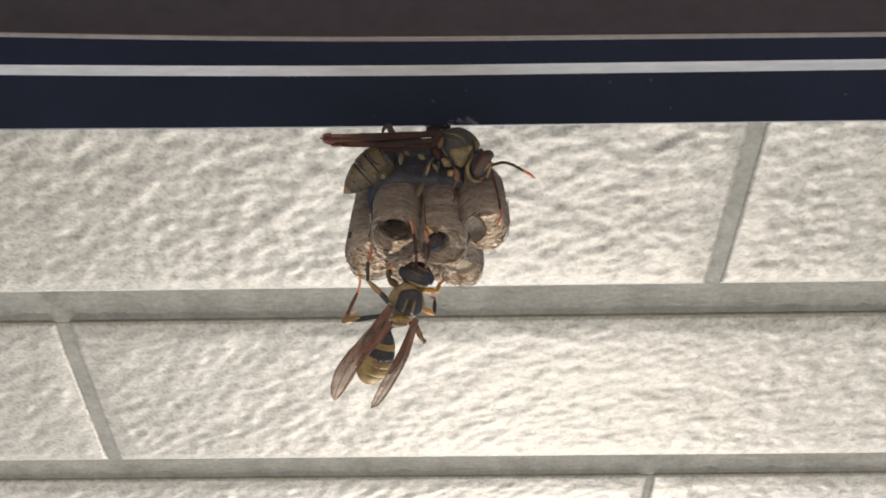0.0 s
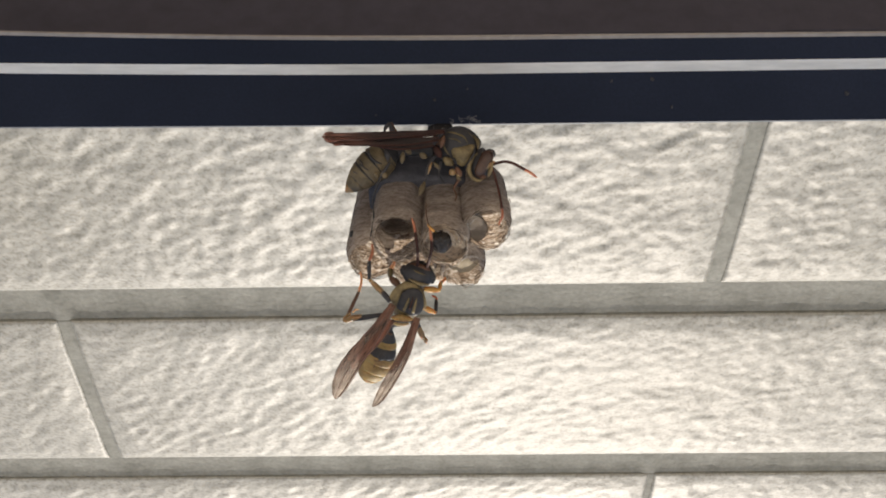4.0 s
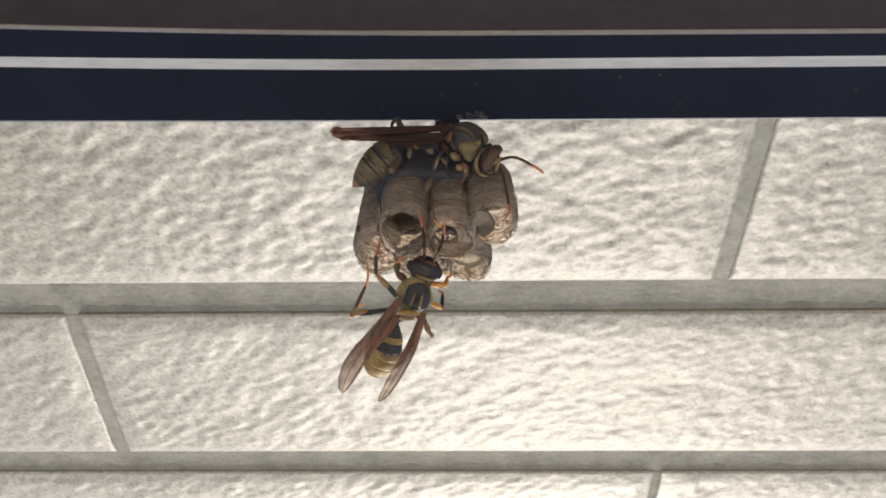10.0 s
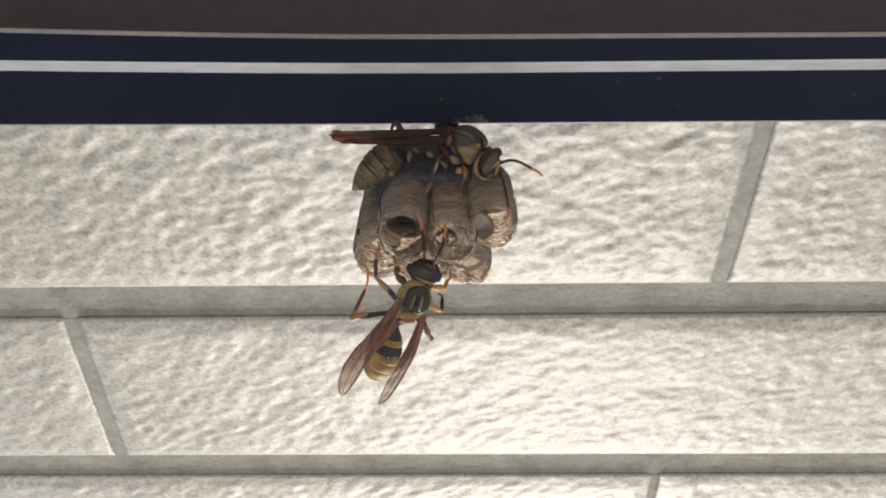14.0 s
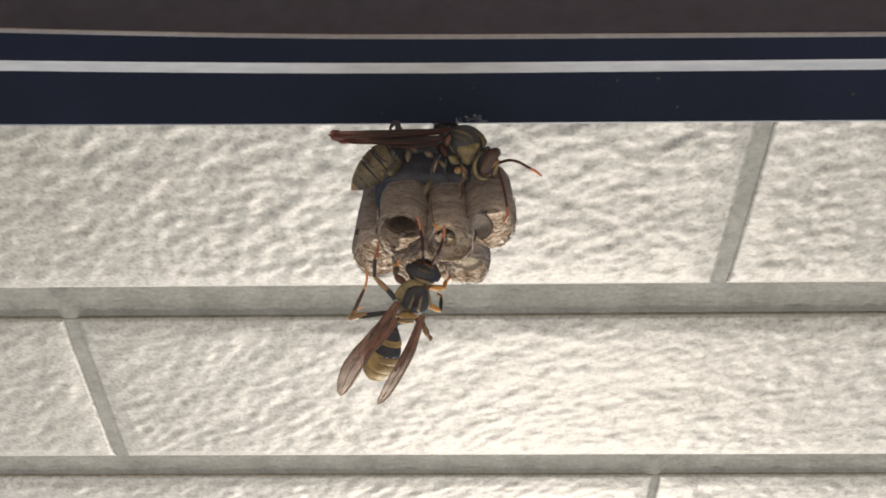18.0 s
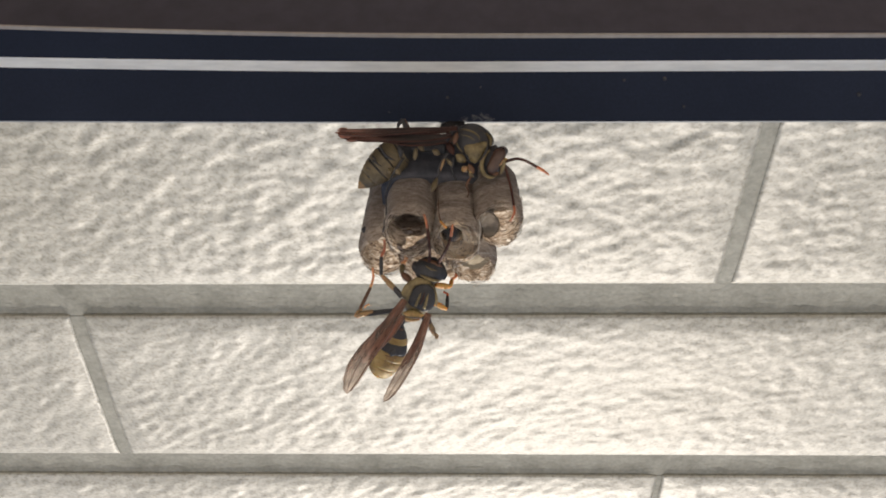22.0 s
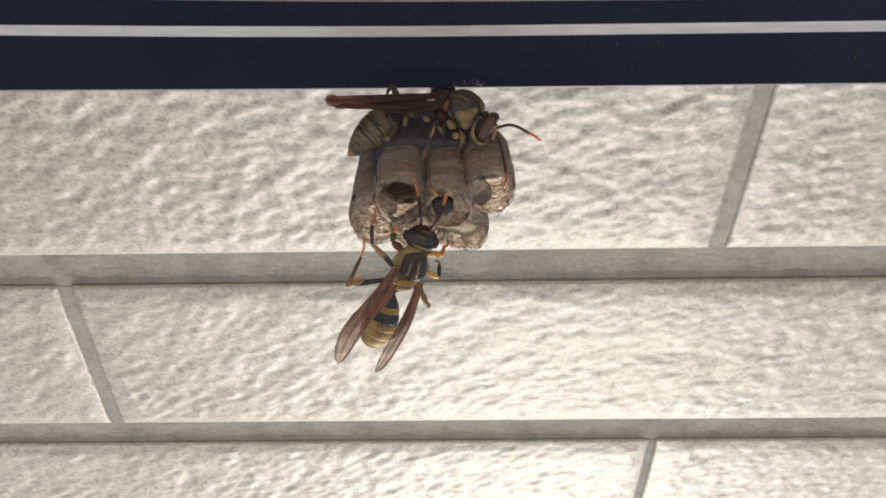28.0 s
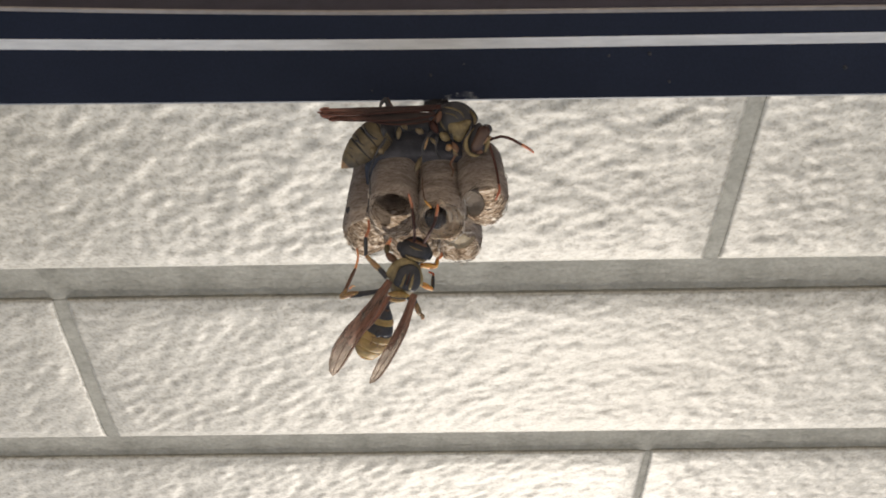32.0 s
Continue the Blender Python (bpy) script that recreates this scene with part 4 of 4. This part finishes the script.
def feeler(w, root, pts, tip, mats, wide=0.19):
    """A feeler with its own pivot at its root, so that it can sway."""
    bm = loft(bmesh.new(), rounded([Vector(p) - Vector(root) for p in [root] + pts], [wide * 1.2] + [wide] * (len(pts) - 1) + [wide * 0.95]), 8)
    ob = part("feeler", bm, mats[0], w, "", True, Matrix.Translation((Vector(root) - Vector(w["mid"])) * 0.001))
    a = [Vector(p) - Vector(root) for p in [pts[-1]] + tip]
    part("feeler_tip", loft(bmesh.new(), rounded(a, [wide * 1.0] * (len(a) - 1) + [wide * 0.6]), 8), mats[1], ob, "orange feeler tip", True)
    return ob


F_LEFT = feeler(W2, (-2.40, -7.96, 6.50), [(-2.27, -6.79, 9.80), (-2.40, -5.02, 10.80), (-2.54, -3.82, 11.00)], [(-2.68, -2.98, 11.10), (-2.96, -2.07, 11.30)], (DARK_RED, ORANGE))
F_RIGHT = feeler(W2, (-1.16, -8.18, 6.50), [(-0.71, -7.21, 10.20), (-0.14, -5.80, 11.30), (0.07, -4.67, 11.70)], [(0.14, -3.98, 11.90), (0.14, -3.14, 12.00)], (DARK_RED, ORANGE))

# -- the wasp lying along the top of the comb under the rail
W1 = wasp("black and yellow paper wasp lying along the top of the nest", (2.23, 6.30, 8.00))
body(W1, "thorax", egg((-0.36, 7.00, 7.40), (5.83, 7.57, 8.00), 2.45, 0.85, 14, 0.52, 0.6), BLACK, None, "black thorax", 24)
plate(W1, "side_plate", [(2.01, 6.81, 9.50), (3.40, 7.08, 9.60), (4.88, 7.15, 9.50), (4.48, 5.87, 9.60), (3.83, 4.80, 9.20), (3.21, 4.54, 9.00), (2.39, 5.34, 9.40)], 0.55, DULL_YELLOW, "yellow side plate")
body(W1, "side_plate", egg((0.94, 5.58, 9.40), (2.24, 4.63, 9.20), 0.55, 0.8, 8), DULL_YELLOW, None, "yellow side plate", 12)
body(W1, "neck_plate", rounded([(4.77, 8.46, 8.80), (5.35, 7.61, 9.20), (5.35, 6.62, 9.40)], [0.1, 0.26, 0.12]), OLIVE, None, "olive neck plate", 8)
for pts, wide in (([(1.41, 8.83, 9.20), (2.59, 8.64, 9.50), (3.67, 8.07, 9.60), (4.05, 7.29, 9.60)], 0.13), ([(1.65, 8.02, 9.80), (2.64, 7.80, 9.90), (3.29, 7.32, 9.90)], 0.10), ([(2.33, 9.42, 8.60), (3.82, 8.98, 8.90), (4.87, 8.05, 9.10)], 0.10), ([(0.93, 7.39, 9.60), (1.25, 6.52, 9.70), (1.79, 5.83, 9.60)], 0.12)):
    body(W1, "back_stripe", rounded(pts, [0.04] + [wide] * (len(pts) - 2) + [0.04]), OLIVE, None, "olive stripe", 8)
body(W1, "scutellum", egg((-0.42, 7.44, 9.00), (1.04, 7.88, 9.00), 0.5, 0.8, 8), RUST, None, "brown plate", 10)
H1 = body(W1, "head", egg((6.01, 6.93, 8.40), (5.39, 2.70, 8.80), 1.35, 0.9, 12), BLACK, None, "black head with yellow face", 20)
body(W1, "eye", rounded([(6.78, 6.46, 9.20), (6.51, 5.70, 9.70), (6.04, 4.75, 10.00), (5.58, 3.82, 10.00), (5.38, 3.20, 9.70)], [0.35, 0.86, 0.80, 0.74, 0.40], 0.9), [BROWN_EYE, BLACK], None, "dark brown eye", 18, H1)
body(W1, "crown", egg((7.08, 6.64, 8.90), (6.78, 5.38, 9.30), 0.66, 0.9, 12, 0.45, 0.55), BLACK, None, "black crown", 16, H1)
body(W1, "cheek", rounded([(5.28, 6.16, 9.30), (4.63, 5.42, 9.60), (4.23, 4.48, 9.70), (4.27, 3.69, 9.70), (4.67, 2.98, 9.70), (5.42, 2.67, 9.60), (6.07, 2.93, 9.50)], [0.08, 0.17, 0.25, 0.27, 0.25, 0.20, 0.08]), DULL_YELLOW, None, "dull yellow cheek", 12, H1)
body(W1, "face", egg((7.18, 5.12, 9.90), (6.62, 3.04, 10.00), 0.30, 0.8, 10), DULL_YELLOW, None, "dull yellow face", 12, H1)
body(W1, "face_stripe", rounded([(6.92, 4.87, 10.30), (6.63, 4.36, 10.40), (6.20, 3.90, 10.40)], [0.12, 0.13, 0.05]), TAN, None, "tan face stripe", 8, H1)
body(W1, "jaw", egg((5.48, 3.04, 9.90), (6.40, 3.18, 10.00), 0.24, 0.9, 8), RUST, None, "brown jaw", 10, H1)
body(W1, "feeler_socket", egg((7.11, 5.12, 9.90), (7.47, 4.76, 9.90), 0.22, 0.9, 7), TAN, None, "tan feeler socket", 10, H1)
body(W1, "waist", rounded([(-0.23, 6.83, 6.80), (-2.01, 6.67, 6.40), (-3.80, 6.60, 6.20), (-5.32, 6.68, 6.10)], [1.1, 0.6, 0.5, 0.8]), BLACK, None, "black waist", 12)
RINGS = [((-4.91, 7.09, 6.20), 0.7), ((-6.28, 6.20, 6.20), 1.95), ((-7.71, 5.09, 6.20), 2.25), ((-8.97, 3.99, 6.10), 2.0), ((-10.11, 2.90, 5.90), 1.5), ((-11.00, 2.08, 5.70), 0.85), ((-11.64, 1.48, 5.60), 0.1)]
for i, ((a, r0), (b, r1)) in enumerate(zip(RINGS, RINGS[1:])):
    a, b = Vector(a), Vector(b)
    rings = []
    for t, k in ((-0.06, 0.93), (0.08, 1.0), (0.2, 1.02), (0.5, 1.03), (0.8, 1.03), (0.97, 1.01), (1.0, 0.96)):
        r = max(0.08, (r0 + (r1 - r0) * t) * k)
        rings.append(((a + (b - a) * t) * 0.001, r * 0.001, r * 0.86 * 0.001))
    dark = (4, 1, 1, 1, 0, 0)[i]
    body(W1, "abdomen_segment", rings, [TAN if i == 5 else KHAKI, BLACK], [1 if k < dark else 0 for k in range(6)], "black segment with olive hind edge" if i == 0 else "yellow segment with black front band" if dark else "yellow tail segment", 24)
for pts, wide in (([(-8.62, 6.89, 8.20), (-8.27, 5.90, 8.60), (-7.53, 5.17, 8.60), (-6.81, 4.93, 8.30)], 0.16), ([(-9.90, 5.63, 7.60), (-9.39, 5.16, 8.00), (-9.16, 4.55, 8.10), (-8.51, 4.13, 8.00)], 0.10), ([(-10.55, 4.02, 7.20), (-10.02, 3.79, 7.40), (-9.85, 3.35, 7.40)], 0.08), ([(-6.48, 6.89, 8.20), (-6.06, 6.07, 8.30), (-6.11, 5.13, 8.20)], 0.42)):
    body(W1, "abdomen_band", rounded(pts, [0.05] + [wide] * (len(pts) - 2) + [0.05]), BLACK, None, "wavy black band", 8)
for at in ((-9.52, 4.78, 8.00), (-10.14, 2.87, 7.20), (-10.83, 2.41, 6.60)):
    body(W1, "abdomen_spot", egg(Vector(at) + Vector((-0.25, 0.12, 0)), Vector(at) + Vector((0.25, -0.1, 0)), 0.13, 0.5, 6), BLACK, None, "black spot", 8)
UPPER_WING = wing(W1, [(1.13, 8.79, 10.40), (-1.70, 8.62, 10.60), (-4.87, 8.42, 10.80), (-8.75, 8.22, 10.80), (-11.60, 8.18, 10.60), (-13.02, 8.22, 10.50), (-13.74, 8.22, 10.40)], [0.2, 0.30, 0.42, 0.50, 0.48, 0.42, 0.34], skin=WING_ALONG, label="dark red-brown folded wing")
wing(W1, [(0.43, 7.91, 10.00), (-3.12, 7.62, 10.10), (-6.67, 7.60, 10.00), (-10.24, 7.62, 9.80), (-12.24, 7.74, 9.60), (-13.32, 7.86, 9.50), (-13.97, 8.04, 9.40)], [0.2, 0.50, 0.60, 0.58, 0.50, 0.36, 0.16], "dark red-brown folded wing", 2, WING_ALONG)
wing(W1, [(-0.14, 7.29, 9.80), (-2.42, 7.22, 9.80), (-4.91, 7.24, 9.60), (-7.98, 7.33, 9.40)], [0.25, 0.6, 0.7, 0.3], "dark brown hind wing", 2, WING_ALONG)
wing(W1, [(1.31, 9.07, 6.00), (-2.86, 8.98, 5.20), (-6.92, 8.62, 4.60), (-10.63, 8.30, 4.20), (-12.72, 8.10, 4.00), (-13.16, 8.04, 4.00)], [0.3, 0.45, 0.60, 0.58, 0.5, 0.38], skin=WING_ALONG, label="dark red-brown folded wing")
for pts in (((-12.74, 8.50, 10.50), (-13.44, 8.57, 10.50), (-14.02, 8.46, 10.40)), ((-12.59, 8.12, 10.50), (-13.59, 8.13, 10.40), (-14.24, 8.20, 10.30)), ((-12.34, 7.89, 10.20), (-13.05, 7.76, 10.10), (-13.63, 7.63, 10.00)), ((-11.52, 7.50, 9.80), (-12.38, 7.37, 9.70), (-12.89, 7.24, 9.60))):
    body(W1, "frayed_tip", [(q, h, 0.03e-3) for q, h, _ in rounded(pts, [0.28, 0.24, 0.06])], WING_ALONG, None, "", 8, UPPER_WING)
body(W1, "tegula", egg((1.13, 8.33, 9.90), (0.66, 6.76, 10.00), 0.36, 0.8, 8), RUST, None, "brown wing-root scale", 12)
body(W1, "side_spot", egg((-0.23, 7.31, 9.20), (0.72, 5.51, 9.50), 0.48, 0.8, 9), DARK_RED, None, "dark red-brown plate", 12)
body(W1, "side_spot", egg((-2.09, 6.15, 8.80), (-1.01, 5.60, 9.00), 0.40, 0.7, 8), KHAKI, None, "dull yellow spot", 12)
for pts in ([(1.95, 5.53, 10.00), (2.43, 5.25, 10.10), (2.65, 4.47, 9.90)], [(5.00, 6.78, 10.00), (4.73, 5.82, 10.20), (3.99, 4.73, 10.00)]):
    body(W1, "furrow", rounded(pts, [0.06, 0.13, 0.06]), BLACK, None, "black furrow", 6)
# its legs: two raised to the rail, the others set on the comb
body(W1, "foot", rounded([(-1.24, 0.05, 9.89), (-1.18, -1.47, 10.94), (-0.90, -2.97, 12.10), (-0.31, -3.60, 12.35)], [0.05, 0.07, 0.09, 0.11]), RUST, None, "thin brown foot", 8)
body(W1, "claw", egg((-1.06, -2.86, 12.26), (-0.10, -3.87, 12.82), 0.17, 0.9, 8), AMBER, None, "amber claw", 10)
leg(W1, ((-4.97, 7.68, 8.60), (-5.79, 10.09, 8.80), (-6.42, 9.18, 9.20), (-6.81, 7.92, 8.80)), (BLACK, BLACK, BLACK), 0.42)
leg(W1, ((-4.62, 7.60, 6.60), (-5.73, 10.36, 6.00), (-5.28, 9.09, 6.00), (-5.00, 7.93, 6.00)), (RUST, RUST, BLACK), 0.42)
leg(W1, ((-0.23, 7.18, 9.80), (1.13, 9.29, 9.40), (0.17, 8.42, 9.00), (-0.23, 7.41, 8.80)), (BLACK, OLIVE, BLACK), 0.34)
leg(W1, ((-0.04, 5.72, 9.60), (-0.78, 4.86, 10.20), (-1.26, 3.49, 9.80), (-1.48, 2.61, 9.30)), (BLACK, BLACK, BLACK), 0.30)
body(W1, "leg_stripe", rounded([(-0.41, 5.03, 10.10), (-0.70, 4.32, 10.20), (-0.94, 3.48, 9.90)], [0.06, 0.16, 0.06]), TAN, None, "tan stripe", 8)
body(W1, "foot_pad", egg((-1.34, 2.66, 9.30), (-2.10, 0.71, 10.49), 0.36, 0.9, 9), KHAKI, None, "tan foot", 12)
leg(W1, ((2.66, 3.79, 9.60), (3.04, 2.98, 9.60), (2.24, 1.63, 9.69), (2.44, 0.08, 10.64)), (TAN, RUST, RUST), 0.26)
leg(W1, ((0.67, 5.21, 9.20), (0.41, 3.82, 9.00), (0.74, 2.83, 8.60), (0.88, 2.30, 8.40)), (BLACK, BLACK, BLACK), 0.26)
leg(W1, ((-5.78, 5.12, 8.40), (-7.22, 2.79, 8.60), (-8.03, 0.54, 7.51), (-8.23, -4.27, 9.43)), (BLACK, BLACK, BLACK), 0.26)
for a, b, w, mat in (((1.80, 4.11, 9.60), (2.40, 3.36, 9.60), 0.48, TAN), ((2.55, 4.43, 9.70), (3.26, 3.15, 9.60), 0.36, RUST), ((-4.10, 6.51, 8.40), (-4.26, 4.88, 8.40), 0.34, KHAKI), ((-3.85, 6.92, 8.00), (-3.08, 6.11, 8.00), 0.34, KHAKI), ((-6.91, 3.89, 8.40), (-6.10, 3.08, 8.40), 0.44, KHAKI), ((-7.68, 3.89, 8.30), (-7.24, 3.03, 8.30), 0.30, KHAKI), ((-0.25, 5.09, 9.40), (0.51, 4.12, 9.40), 0.26, KHAKI), ((2.61, 3.30, 9.70), (3.21, 2.67, 9.50), 0.28, KHAKI)):
    body(W1, "hip", egg(a, b, w, 0.9, 7), mat, None, "yellow hip joint", 12)
feeler(W1, (7.22, 4.66, 9.80), [(7.85, 4.86, 10.00), (8.76, 5.01, 10.10), (9.89, 4.70, 10.10), (11.18, 3.99, 10.00)], [(11.94, 3.59, 9.90), (12.71, 3.01, 9.80)], (DARK_RED, ORANGE), 0.19)
feeler(W1, (7.11, 4.22, 9.90), [(7.51, 3.00, 9.60), (7.86, 1.54, 10.21), (8.08, 0.17, 11.02), (8.21, -1.00, 11.68)], [(8.23, -1.82, 12.31), (7.72, -2.95, 13.03)], (DARK_RED, ORANGE), 0.16)

# ---- dust on the rail ----
rng = random.Random(8)
for k in range(14):
    r = rng.uniform(0.00012, 0.00035)
    x, s = rng.uniform(-0.075, 0.085), rng.uniform(0.12, 0.92)
    bm = bmesh.new()
    bmesh.ops.create_icosphere(bm, subdivisions=1, radius=r)
    for v in bm.verts:
        v.co *= rng.uniform(0.7, 1.3)
    part("dust_speck", bm, DUST, rail, "", False, Matrix.Translation((x, -0.00452 * s - r * 0.1, 0.0050 * s - r * 0.2)))


# ---- what moves: the larva in its cell, the feelers of the wasp on the cell mouths ----
def motions():
    rest = GRUB.matrix_basis.copy()
    grub_rows = [(0, -1.50, 0, -0.70), (1, -1.35, 0, -0.59), (2, -1.50, 0, -0.70), (3, -1.50, 0, -1.00), (3.5, -1.35, 0, -1.00), (5.5, 0.60, 0, -1.51), (6.3, 0.60, 0, -1.10), (7, 0.45, 0, -0.80), (7.8, 0.15, 0, -0.70), (8.5, -0.22, 0, -0.49), (9.2, -0.45, 0, 0.32), (10, -0.45, 0, 5.51), (14, -0.45, 0, 5.92), (18.5, -0.60, 0, 5.51), (20, -1.20, 0, 0.73), (21, -1.12, 0, 0.32), (22, -1.12, 0, 0.12), (23.5, -1.05, 0, 0.32), (25, -1.12, 0, 0.53), (26.5, -1.12, 0, -0.19), (28, -1.12, 0, -0.80), (30, -1.12, 0, -0.70), (31, -1.20, 0, -0.90), (32, -1.20, 0, -1.10)]
    walk(GRUB, [(t, rest @ Matrix.Translation(Vector((x, y, z)) * 0.001)) for t, x, y, z in grub_rows])

    def sway(ob, rows):
        base = ob.matrix_basis.copy()
        walk(ob, [(t, base @ pose(0, 0, 0, tip, 0, turn)) for t, turn, tip in rows])
    sway(F_LEFT, [(0, 0.5, 0), (6, 0, 0), (14, -0.6, 0), (20, 0.4, 0), (32, 0, 0)])
    sway(F_RIGHT, [(0, 16, 5), (2, 15, 5), (3.5, 13, 4), (5.5, 4, 2), (9, 0, 0), (13, -3, 0), (18, -3, 0), (22, -5, 0), (28, -8, 0), (32, -6, 0)])


motions()
